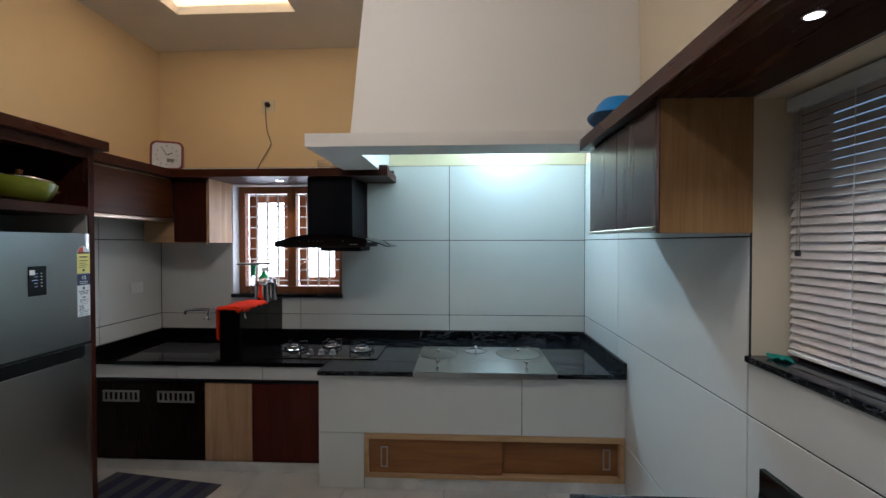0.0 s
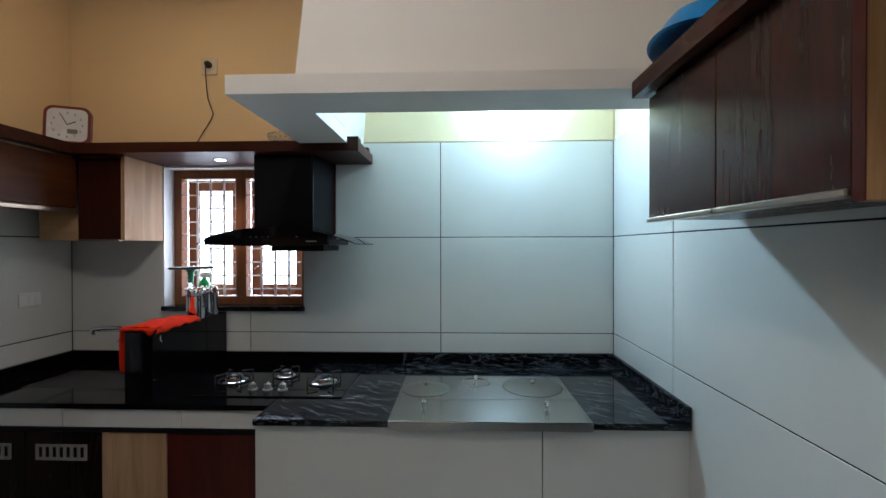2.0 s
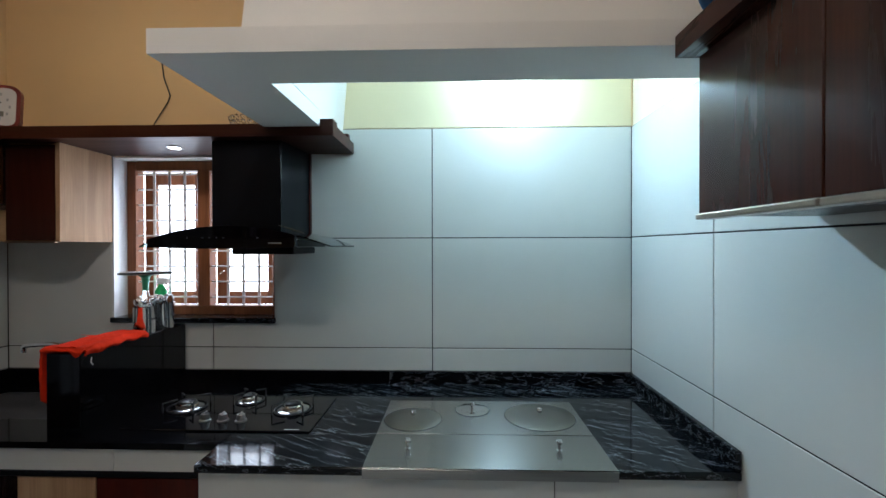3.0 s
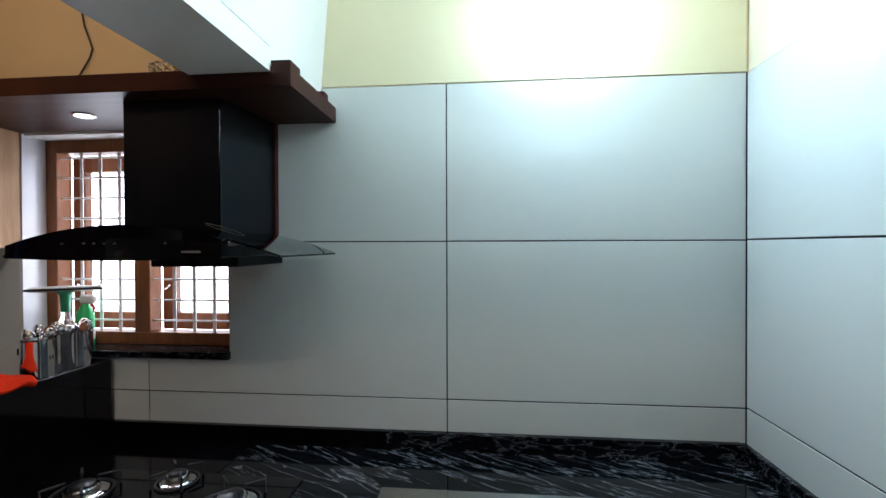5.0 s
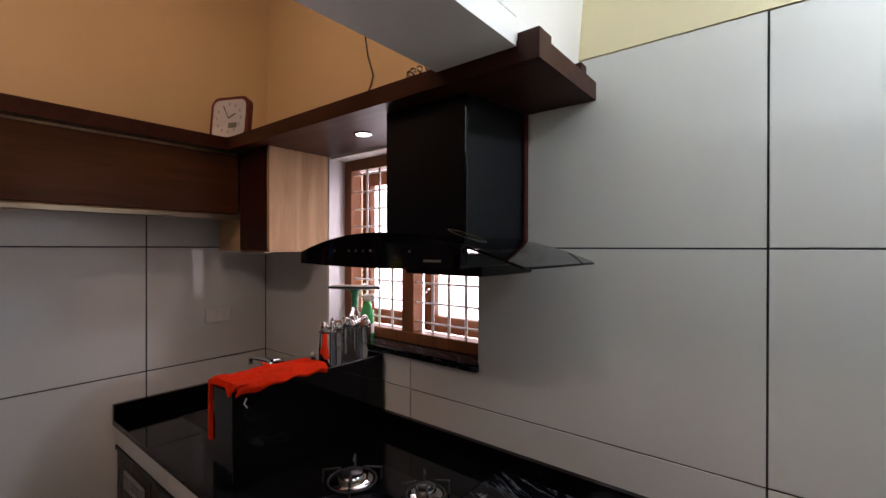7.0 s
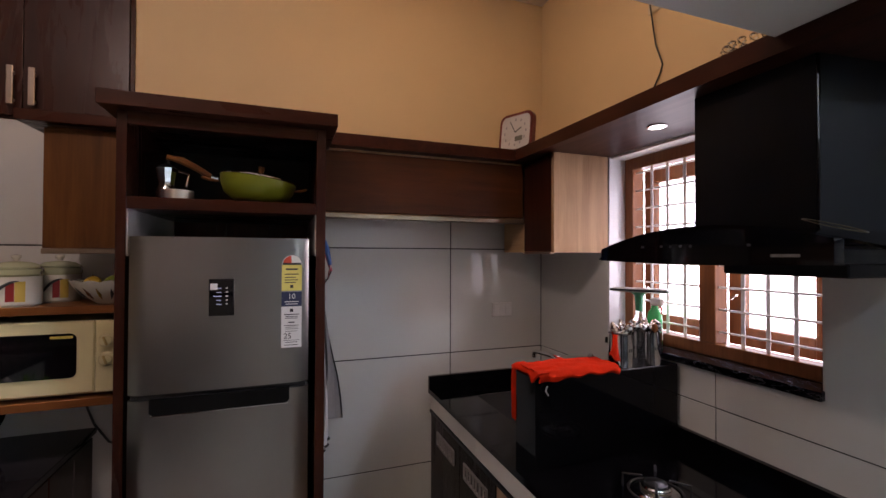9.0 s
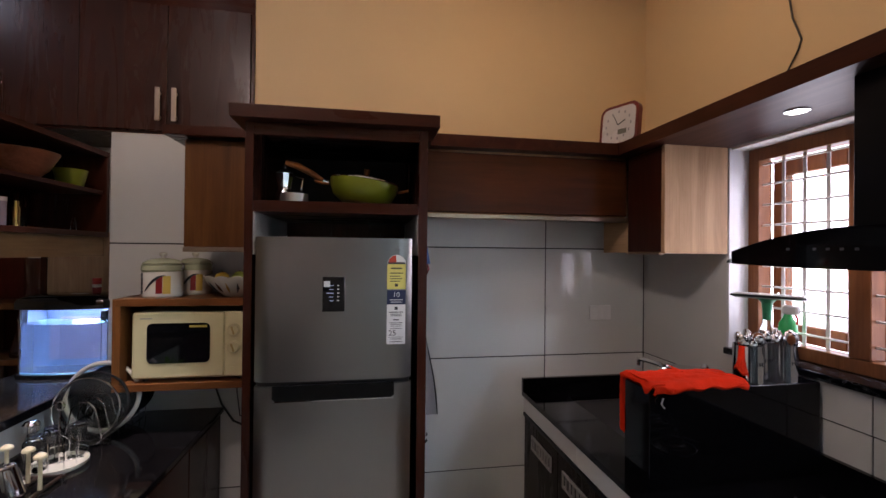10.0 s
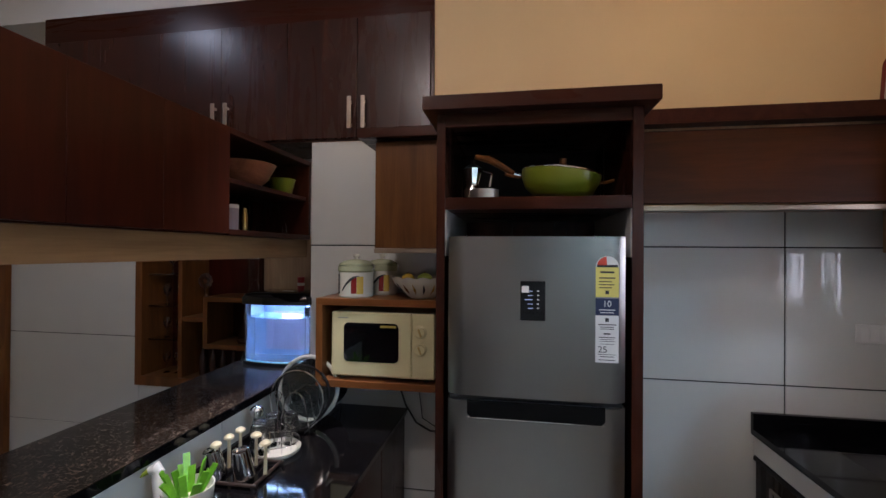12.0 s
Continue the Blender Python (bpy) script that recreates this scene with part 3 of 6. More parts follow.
c = cabinet("wall_cabinet", (-2.0, 3.35, 1.48), "corner wall cabinet with dark door and pale oak side")
part("body", one(-2.138, -1.889, 3.204, 3.499, 1.482, 1.9555, 0.001), OAK, c)
part("door", one(-2.136, -1.889, 3.184, 3.203, 1.487, 1.945, 0.002), wood("deep_brown_laminate", (0.023, 0.0048, 0.0026), (0.050, 0.0110, 0.0055), "z", 0.34), c)
part("side_panel", one(-1.888, -1.866, 3.184, 3.499, 1.48, 1.9555, 0.001), OAK, c, "pale oak side panel")
part("handle_strip", one(-2.136, -1.889, 3.176, 3.20, 1.474, 1.4815, 0.002), BRONZE, c)
part("filler", one(-2.37, -2.14, 3.19, 3.499, 1.482, 1.654, 0.001), OAK_X, c)

c = cabinet("wall_cabinet", (0.8, 1.93, 1.53), "two-door dark wall cabinet with pale oak end")
part("body", one(0.681, 0.959, 1.56, 2.318, 1.53, 1.9555, 0.001), DARK, c)
part("side_panel", one(0.661, 0.959, 1.537, 1.559, 1.513, 1.9555, 0.001), GOLDEN, c, "golden oak end panel")
part("side_edge", one(0.6585, 0.6608, 1.536, 1.56, 1.513, 1.9555, 0.0005), RED_WOOD, c)
for a, b in ((1.562, 1.938), (1.941, 2.32)):
    d = part("door", one(0.66, 0.68, a, b, 1.537, 1.945, 0.002), DARK, c)
    part("handle_strip", one(0.650, 0.69, a, b, 1.522, 1.5365, 0.003), brushed("champagne_profile", (0.42, 0.34, 0.27), 0.3, "y"), d)

# ---- base units under the cooking counter ----
base = thing("base_cabinet", (-1.65, 2.9, 0), "dark base cabinet with vented doors and a pale oak panel", "cabinet")
part("body", one(-2.46, -0.862, 2.80, 3.498, 0.065, 0.60, 0), DARK, base)
part("plinth", one(-2.46, -0.862, 2.775, 3.49, 0.0, 0.0645, 0.001), PLINTH, base)
part("handle_strip", one(-2.46, -0.862, 2.768, 2.80, 0.578, 0.60, 0.003), BLACK_METAL, base)
vent_mat = plain("grey_vent_plastic", (0.27, 0.26, 0.25), 0.5)
for a, b, mat in ((-2.455, -2.030, WENGE), (-2.027, -1.662, WENGE), (-1.612, -1.348, OAK), (-1.345, -0.866, RED_WOOD)):
    d = part("door", one(a, b, 2.776, 2.797, 0.068, 0.575, 0.002), mat, base)
    if mat is WENGE:
        x0 = a + 0.115 if a < -2.4 else a + 0.055
        v = bmesh.new()
        box(v, x0, x0 + 0.245, 2.768, 2.7755, 0.445, 0.456); box(v, x0, x0 + 0.245, 2.768, 2.7755, 0.507, 0.518)
        for i in range(8):
            box(v, x0 + i * 0.0334, x0 + i * 0.0334 + 0.011, 2.768, 2.7755, 0.456, 0.507)
        part("vent", v, vent_mat, d, "pale slotted vent grille")
part("filler", one(-1.660, -1.615, 2.78, 2.799, 0.068, 0.575, 0.001), OAK, base)
for a, b in ((-2.46, -1.845), (-1.841, -1.276), (-1.272, -0.862)):
    part("tile", one(a, b, 2.772, 2.79, 0.602, 0.686, 0.0012), TILE, base)
part("rail", one(-2.46, -0.862, 2.79, 3.49, 0.6005, 0.6895, 0), GROUT, base)

cook = thing("cooking_platform", (0.05, 2.9, 0), "white tiled cooking platform with sliding wooden doors below", "kitchen platform")
SX0, SX1, SZ0, SZ1 = -0.565, 0.955, 0.074, 0.335
part("core", wall_with_hole("y", 2.645, 3.49, -0.855, 0.962, 0.0, 0.689, [(SX0, SX1, SZ0, SZ1)]), GROUT, cook)
for a, b, c0, d0 in ((-0.86, 0.357, 0.338, 0.69), (0.361, 0.96, 0.338, 0.69), (-0.86, -0.585, 0.0, 0.334), (-0.582, 0.96, 0.0, 0.070)):
    part("tile", one(a, b, 2.632, 2.6445, c0, d0 - 0.001, 0.0012), TILE if d0 > 0.1 else PLINTH, cook)
part("side_tile", one(-0.861, -0.8552, 2.6446, 2.80, 0, 0.689, 0), TILE, cook)
sf = bmesh.new()
for a, b, c0, d0 in ((-0.582, 0.955, 0.306, 0.336), (-0.582, 0.955, 0.072, 0.094), (-0.582, -0.555, 0.094, 0.306), (0.928, 0.955, 0.094, 0.306)):
    box(sf, a, b, 2.622, 2.70, c0, d0, 0.001)
part("slider_frame", sf, OAK_X, cook)
for a, b, y, hx in ((-0.554, 0.245, 2.640, -0.485), (0.235, 0.927, 2.664, 0.84)):
    d = part("sliding_door", one(a, b, y, y + 0.02, 0.096, 0.304, 0.001), TEAK_X, cook)
    h = bmesh.new()
    for x0, x1, z0, z1 in ((hx, hx + 0.008, 0.13, 0.255), (hx + 0.036, hx + 0.044, 0.13, 0.255), (hx + 0.008, hx + 0.036, 0.13, 0.138), (hx + 0.008, hx + 0.036, 0.247, 0.255)):
        box(h, x0, x1, y - 0.004, y, z0, z1, 0.001)
    part("recessed_handle", h, vent_mat, d)

# the black worktop with its sink opening
worktop = thing("granite_worktop", (-0.8, 3.1, 0.69), "black polished granite worktop with pale grey veins", "worktop")
SK = (-2.33, -1.72, 2.97, 3.37)
for x0, x1, y0, y1 in ((-2.462, SK[0], 2.76, 3.499), (SK[0], SK[1], 2.76, SK[2]), (SK[0], SK[1], SK[3], 3.499), (SK[1], -0.862, 2.76, 3.499)):
    part("slab", one(x0, x1, y0, y1, 0.6905, 0.7155, 0), BLACK_STONE, worktop)
part("slab", one(-0.861, 0.959, 2.605, 3.499, 0.6865, 0.7155, 0.004), BLACK_GRANITE, worktop)
part("upstand", one(-2.44, -0.33, 3.478, 3.4995, 0.7157, 0.785, 0.001), BLACK_STONE, worktop)
part("upstand", one(-0.328, 0.938, 3.478, 3.4995, 0.7157, 0.785, 0.001), BLACK_GRANITE, worktop)
part("upstand", one(0.939, 0.9595, 2.606, 3.4995, 0.7157, 0.785, 0.004), BLACK_GRANITE, worktop)
part("upstand", one(-2.4645, -2.4405, 2.76, 3.4995, 0.7157, 0.785, 0.001), BLACK_STONE, worktop)
partition = solid("granite_partition", one(-1.582, -1.445, 2.82, 3.477, 0.7158, 1.035, 0.002), BLACK_STONE, "black granite divider between sink and hob", "partition", (-1.48, 3.1, 0.7158))

sink = thing("sink", (-2.02, 3.17, 0.70), "stainless steel sink bowl under the black worktop", "sink")
sk = bmesh.new()
t = 0.004
box(sk, SK[0] - t, SK[0], SK[2] - t, SK[3] + t, 0.50, 0.69); box(sk, SK[1], SK[1] + t, SK[2] - t, SK[3] + t, 0.50, 0.69)
box(sk, SK[0], SK[1], SK[2] - t, SK[2], 0.50, 0.69); box(sk, SK[0], SK[1], SK[3], SK[3] + t, 0.50, 0.69)
box(sk, SK[0] - t, SK[1] + t, SK[2] - t, SK[3] + t, 0.496, 0.50)
part("bowl", sk, STEEL, sink)
part("drain", turned(-2.02, 3.17, [(0.045, 0.5002), (0.045, 0.503), (0.03, 0.504), (0.001, 0.502)], 24), CHROME, sink)
part("drain_board", one(SK[0] + 0.01, -2.12, SK[2] + 0.01, SK[3] - 0.01, 0.680, 0.688, 0.003), STEEL, sink, "steel draining tray")

# ---- fridge housing ----
hz = thing("fridge_housing", (-2.1, 1.81, 0), "tall dark brown fridge housing with an open shelf on top", "cabinet")
part("side_panel", one(W + 0.002, -1.82, 1.478, 1.507, 0, 1.939, 0.001), DARK, hz)
part("side_panel", one(W + 0.002, -1.82, 2.106, 2.14, 0, 1.939, 0.001), DARK, hz)
part("shelf_board", one(W + 0.002, -1.822, 1.5075, 2.1055, 1.616, 1.657, 0.001), DARK_Y, hz)
part("top_rail", one(-1.845, -1.821, 1.5075, 2.1055, 1.895, 1.939, 0.001), DARK_Y, hz)
part("back_panel", one(W + 0.002, W + 0.012, 1.5075, 2.1055, 0.8, 1.616, 0), DARK, hz)
# Black here puts the unlit recess's darkness into the panel's colour.
part("back_panel", one(W + 0.002, W + 0.012, 1.5075, 2.1055, 1.6572, 1.939, 0), plain("recess_shade_lining", (0.01, 0.009, 0.009), 0.6), hz)
LINER = plain("white_lining", (0.5, 0.49, 0.47), 0.5)
part("liner", one(W + 0.013, -1.826, 1.5075, 1.511, 1.46, 1.6158, 0), LINER, hz)
part("liner", one(W + 0.013, -1.826, 2.102, 2.1055, 1.46, 1.6158, 0), LINER, hz)
capb = bmesh.new()
box(capb, W + 0.002, -1.77, 1.437, 2.178, 1.9395, 1.987, 0.002)
part("cornice", capb, DARK_Y, hz)

fz = thing("refrigerator", (-2.08, 1.80, 0), "grey brushed steel double-door refrigerator with energy stickers", "refrigerator")
FX = -1.768
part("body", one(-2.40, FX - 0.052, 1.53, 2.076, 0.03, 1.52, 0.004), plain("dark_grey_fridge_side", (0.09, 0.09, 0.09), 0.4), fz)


def bowed_door(z0, z1):
    """A fridge door with a slightly bowed front and rounded vertical edges."""
    bm = bmesh.new()
    n, prof = 20, []
    for i in range(n + 1):
        u = i / n
        y = 1.526 + u * 0.553
        edge = min(u, 1 - u) * 0.553
        x = FX - 0.006 * (2 * u - 1) ** 2 - (0.018 * (1 - min(1, edge / 0.02)) ** 2)
        prof.append((x, y))
    outline = [(FX - 0.05, 1.526)] + prof + [(FX - 0.05, 2.079)]
    return prism(bm, outline[::-1], z0, z1)


part("freezer_door", bowed_door(1.012, 1.524), FRIDGE_STEEL, fz)
part("fridge_door", bowed_door(0.05, 0.994), FRIDGE_STEEL, fz)
part("gasket", one(FX - 0.06, FX - 0.02, 1.535, 2.07, 0.9945, 1.0115, 0), BLACK_PLASTIC, fz)
hd = bmesh.new()
v = [(1.592, 0.999), (2.016, 0.999), (2.016, 0.955), (2.004, 0.946), (1.604, 0.946), (1.592, 0.955)]
prism(hd, [(a, b) for a, b in v], 0, 0.006)
placed(hd, Matrix(((0, 0, 1, FX - 0.0015), (1, 0, 0, 0), (0, 1, 0, 0), (0, 0, 0, 1))))
bmesh.ops.recalc_face_normals(hd, faces=hd.faces)
# No recess is carved; its shade is put into this plate's near-black colour.
GRIP = plain("grip_recess_shade", (0.003, 0.003, 0.003), 0.7, var=0.1)
GRIP.node_tree.nodes["Principled BSDF"].inputs["Specular IOR Level"].default_value = 0.12
part("handle_recess", hd, GRIP, fz, "flat black plate standing for the shaded grip recess")
part("handle_trim", one(FX - 0.004, FX + 0.004, 1.594, 2.014, 0.9415, 0.9462, 0.001), CHROME, fz)
pn = part("control_panel", one(FX - 0.004, FX + 0.003, 1.759, 1.836, 1.259, 1.383, 0.0015), BLACK_GLASS, fz, "black touch control panel")
part("sticker", one(FX + 0.003, FX + 0.0036, 1.763, 1.785, 1.347, 1.368, 0), WHITE_PLASTIC, pn)
for i in range(5):
    part("icon", one(FX + 0.003, FX + 0.0034, 1.782 if i != 2 else 1.773, 1.797, 1.351 - i * 0.0135, 1.3528 - i * 0.0135, 0), glow("panel_icon", (0.5, 0.6, 0.9), 0.2 if i != 2 else 0.5), pn)
    part("icon", one(FX + 0.003, FX + 0.0034, 1.81, 1.817, 1.351 - i * 0.0135, 1.354 - i * 0.0135, 0), WHITE_PLASTIC, pn)
part("badge", one(FX - 0.012, FX - 0.0035, 1.975, 2.035, 1.478, 1.486, 0), plain("grey_badge", (0.25, 0.25, 0.25), 0.4), fz)


def sticker(label, z0, z1, mat, bars, barmat):
    s = part("sticker", one(FX - 0.006, FX - 0.0024, 1.987, 2.055, z0, z1, 0), mat, fz, label)
    for y0, y1, b0, b1 in bars:
        part("print", one(FX - 0.0024, FX - 0.002, 1.987 + y0 * 0.068, 1.987 + y1 * 0.068, z0 + b0 * (z1 - z0), z0 + b1 * (z1 - z0), 0), barmat, s)


YEL = plain("yellow_sticker", (0.70, 0.62, 0.16), 0.5); WHT = plain("white_sticker", (0.72, 0.72, 0.72), 0.5)
INK = plain("dark_ink", (0.03, 0.03, 0.035), 0.6); BLU = plain("navy_sticker", (0.02, 0.03, 0.08), 0.45)
sticker("yellow energy rating sticker", 1.338, 1.43, YEL, [(0.2, 0.8, 0.80, 0.86), (0.15, 0.85, 0.62, 0.66), (0.15, 0.7, 0.5, 0.53), (0.15, 0.8, 0.4, 0.43), (0.15, 0.7, 0.3, 0.33), (0.42, 0.58, 0.1, 0.22)], INK)
top_arc = [(-0.034, 0.0)] + [(0.034 * math.cos(radians(180 - a)), 0.034 * math.sin(radians(a))) for a in range(20, 180, 20)] + [(0.034, 0.0)]
arc = part("sticker", placed(prism(bmesh.new(), top_arc, 0, 0.0036), Matrix(((0, 0, 1, FX - 0.006), (1, 0, 0, 2.021), (0, 1, 0, 1.4305), (0, 0, 0, 1)))), WHT, fz)
red_fan = [(-0.0005, 0.004)] + [(0.03 * math.cos(radians(a)), 0.004 + 0.028 * math.sin(radians(a))) for a in range(95, 181, 17)]
part("print", placed(prism(bmesh.new(), red_fan, 0, 0.0005), Matrix(((0, 0, 1, FX - 0.0024), (1, 0, 0, 2.021), (0, 1, 0, 1.4305), (0, 0, 0, 1)))), plain("red_ink", (0.55, 0.06, 0.03), 0.5), arc)
part("print", one(FX - 0.0024, FX - 0.0019, 1.99, 2.052, 1.4295, 1.437, 0), INK, arc)
sticker("dark blue warranty sticker", 1.283, 1.334, BLU, [(0.15, 0.85, 0.28, 0.34), (0.2, 0.8, 0.12, 0.17)], WHT)
sticker("white information sticker with printed lines", 1.137, 1.281, WHT, [(0.42, 0.58, 0.87, 0.95), (0.12, 0.88, 0.80, 0.82), (0.2, 0.8, 0.75, 0.765), (0.2, 0.8, 0.71, 0.725), (0.35, 0.65, 0.60, 0.63), (0.15, 0.85, 0.53, 0.545), (0.2, 0.8, 0.49, 0.50), (0.2, 0.85, 0.45, 0.46), (0.2, 0.8, 0.39, 0.40), (0.1, 0.9, 0.17, 0.18), (0.2, 0.8, 0.12, 0.135), (0.15, 0.85, 0.05, 0.065)], INK)


def words(text, size, m, material, parent, name="print"):
    cu = bpy.data.curves.new(name, "FONT")
    cu.body, cu.size, cu.extrude, cu.align_x = text, size, 0.0003, "CENTER"
    tmp = new(name, cu)
    me = bpy.data.meshes.new_from_object(tmp.evaluated_get(bpy.context.evaluated_depsgraph_get()))
    bpy.data.objects.remove(tmp)
    me.transform(Matrix.Translation(-ORIGIN[parent]) @ m)
    me.materials.append(material)
    ob = new(name, me)
    ob.parent = parent
    ORIGIN[ob] = ORIGIN[parent]
    return ob


words("10", 0.026, pose(FX - 0.002, 2.021, 1.309, 90, 0, 90), WHT, fz)
words("25", 0.028, pose(FX - 0.002, 2.008, 1.168, 90, 0, 90), INK, fz)


# ---- cabinets round the microwave ----
mb = thing("microwave_shelf", (-2.3, 1.18, 0.885), "brown open box shelf hung beside the fridge", "shelf")
part("top_board", one(W + 0.002, -2.15, 0.885, 1.4775, 1.238, 1.268, 0.001), TEAK_Y, mb)
part("bottom_board", one(W + 0.002, -2.15, 0.885, 1.4775, 0.885, 0.915, 0.001), TEAK_Y, mb)
part("side_board", one(W + 0.002, -2.15, 0.885, 0.915, 0.9152, 1.2378, 0.001), TEAK, mb)
part("back_panel", one(W + 0.002, W + 0.01, 0.915, 1.4775, 0.9152, 1.2378, 0), DARK, mb)

mc = cabinet("wall_cabinet", (-2.3, 1.32, 1.47), "small walnut wall cabinet with a cornice board")
part("body", one(W + 0.002, -2.161, 1.154, 1.4775, 1.487, 1.944, 0.001), TEAK, mc)
part("door", one(-2.16, -2.141, 1.154, 1.4765, 1.487, 1.935, 0.002), wood("walnut_door", (0.080, 0.029, 0.0060), (0.165, 0.063, 0.0145), "z", 0.38), mc)
part("handle_strip", one(-2.17, -2.13, 1.154, 1.4765, 1.466, 1.486, 0.003), BRONZE, mc)
part("cornice", one(W + 0.002, -2.09, 1.088, 1.4775, 1.945, 1.985, 0.002), DARK_Y, mc)

# loft doors high on the wall
LOFT_DOOR = wood("glossy_dark_laminate", (0.021, 0.0050, 0.0026), (0.054, 0.0135, 0.0062), "z", 0.27, gloss=0.55)
loft = thing("loft_cupboard", (-2.6, 0.2, 2.04), "dark brown loft cupboard doors with slim metal handles", "cupboard")
part("body", one(WD - 0.01, -2.476, -0.95, 0.699, 2.04, 2.80, 0), DARK, loft)
part("frame", wall_with_hole("x", -2.4755, W + 0.006, -0.95, 1.344, 2.036, 2.80, [(-0.93, 1.33, 2.045, 2.65)]), DARK_Y, loft)
ys = [1.33, 0.952, 0.572, 0.195, -0.183, -0.56, -0.93]
for i, (b, a) in enumerate(zip(ys, ys[1:])):
    d = part("door", one(W - 0.004, -2.445, a + 0.0015, b - 0.0015, 2.046, 2.652, 0.0015), LOFT_DOOR, loft)
    hy = a + 0.042 if i % 2 == 0 else b - 0.03
    bm = one(-2.420, -2.412, hy - 0.011, hy + 0.011, 2.085, 2.245, 0.002)
    box(bm, -2.445, -2.420, hy - 0.006, hy + 0.006, 2.10, 2.112); box(bm, -2.445, -2.420, hy - 0.006, hy + 0.006, 2.215, 2.227)
    part("handle", bm, brushed("satin_handle", (0.75, 0.66, 0.58), 0.3, "z"), d, "satin metal bar handle")
solid("wall_above_loft", one(-2.871, -2.476, -2.6, 0.699, 2.801, H, 0), PAINT_WHITE, "white plaster above the loft cupboard", "wall", kind="structure")

PELMET = wood("beige_pelmet_laminate", (0.17, 0.105, 0.048), (0.27, 0.172, 0.086), "x", 0.42)
# hanging cabinets over the serving ledge
hang = cabinet("hanging_cabinet", (-1.7, 0.55, 1.53), "dark hanging cabinet row with an open end shelf", "hatch cabinets")
HX = -1.822
part("top_board", one(W + 0.002, -0.95, 0.40, 0.6798, 1.907, 1.93, 0.001), DARK_X, hang)
part("bottom_board", one(W + 0.002, -0.95, 0.40, 0.6798, 1.5302, 1.552, 0.001), DARK_X, hang)
part("fascia_edge", one(W + 0.002, HX - 0.002, 0.68, 0.70, 1.907, 1.93, 0.001), DARK_X, hang)
part("fascia_edge", one(W + 0.002, HX - 0.002, 0.68, 0.70, 1.5302, 1.552, 0.001), DARK_X, hang)
part("end_board", one(W + 0.002, W + 0.022, 0.40, 0.70, 1.5522, 1.9068, 0), DARK, hang)
part("divider", one(HX - 0.02, HX, 0.40, 0.68, 1.5522, 1.9068, 0), DARK, hang)
part("middle_shelf", one(W + 0.0222, HX - 0.0202, 0.405, 0.685, 1.728, 1.746, 0.001), DARK_X, hang)
part("back_panel", one(W + 0.0222, -0.951, 0.3995, 0.4045, 1.5522, 1.9068, 0), DARK, hang)
part("end_board", one(-0.97, -0.95, 0.405, 0.68, 1.5522, 1.9068, 0), DARK, hang)
for a, b in ((HX - 0.001, -1.5205), (-1.5195, -1.2365), (-1.2355, -0.952)):
    part("door", one(a, b, 0.681, 0.70, 1.535, 1.93, 0.0008), wood("deep_red_laminate", (0.019, 0.0034, 0.0014), (0.045, 0.0092, 0.0038), "z", 0.30), hang)
part("pelmet", one(W + 0.002, -0.95, 0.66, 0.682, 1.44, 1.5295, 0.001), PELMET, hang, "pale oak pelmet strip")
part("soffit", one(W + 0.002, -0.95, 0.40, 0.6598, 1.50, 1.5295, 0), PELMET, hang)
part("pelmet", one(W + 0.02, -0.95, 0.40, 0.42, 1.44, 1.4998, 0.001), DARK_X, hang)

ledge = thing("serving_ledge", (-1.7, 0.53, 0.8455), "brown speckled granite serving ledge with a black polished edge", "ledge")
part("slab", one(-2.858, -0.95, 0.28, LEDGE_Y - 0.004, 0.8455, 0.88, 0.002), BROWN_GRANITE, ledge)
part("front_edge", one(-2.457, -0.95, LEDGE_Y - 0.0038, LEDGE_Y, 0.8452, 0.8795, 0.001), BLACK_STONE, ledge, "black polished front edge")
side = thing("side_counter", (-1.9, 0.95, 0), "black granite side counter with dark cupboard below", "counter")
part("worktop", one(-2.464, -1.33, 0.661, 1.222, 0.675, 0.70, 0.003), DARK_GRANITE, side)
part("body", one(-2.462, -1.345, 0.665, 1.19, 0.0, 0.6745, 0), DARK, side)
for a, b in ((-2.455, -2.085), (-2.08, -1.71), (-1.705, -1.35)):
    part("door", one(a, b, 1.191, 1.21, 0.08, 0.66, 0.002), DARK, side)
part("upstand", one(-2.464, -1.33, 0.6612, 0.68, 0.7002, 0.72, 0.001), DARK_GRANITE, side)

# counter beneath the blind
ec = thing("window_counter", (0.65, 0.2, 0), "black granite counter below the blind window", "counter")
part("worktop", one(0.345, 0.959, -1.0, 1.43, 0.675, 0.70, 0.003), BLACK_GRANITE, ec)
part("upstand", one(0.94, 0.9595, -1.0, 1.468, 0.7002, 0.775, 0.003), BLACK_STONE, ec)
part("body", one(0.375, 0.958, -0.99, 1.405, 0.0, 0.6745, 0), DARK, ec)
part("upstand_block", one(0.94, 0.9595, 1.4302, 1.468, 0.62, 0.70, 0), BLACK_STONE, ec)



# ---- cooking hood ----
hood = thing("cooker_hood", (-0.96, 3.2, 1.45), "black cooker hood with curved smoked glass canopy", "cooker hood")
part("duct_cover", prism(bmesh.new(), [(-1.127, 3.19), (-0.80, 3.19), (-0.797, 3.193), (-0.7645, 3.494), (-1.13, 3.494), (-1.13, 3.193)], 1.50, 1.9555), BLACK_METAL, hood)
part("duct_corner_trim", one(-0.802, -0.7955, 3.188, 3.198, 1.50, 1.955, 0.002), BLACK_GLASS, hood)


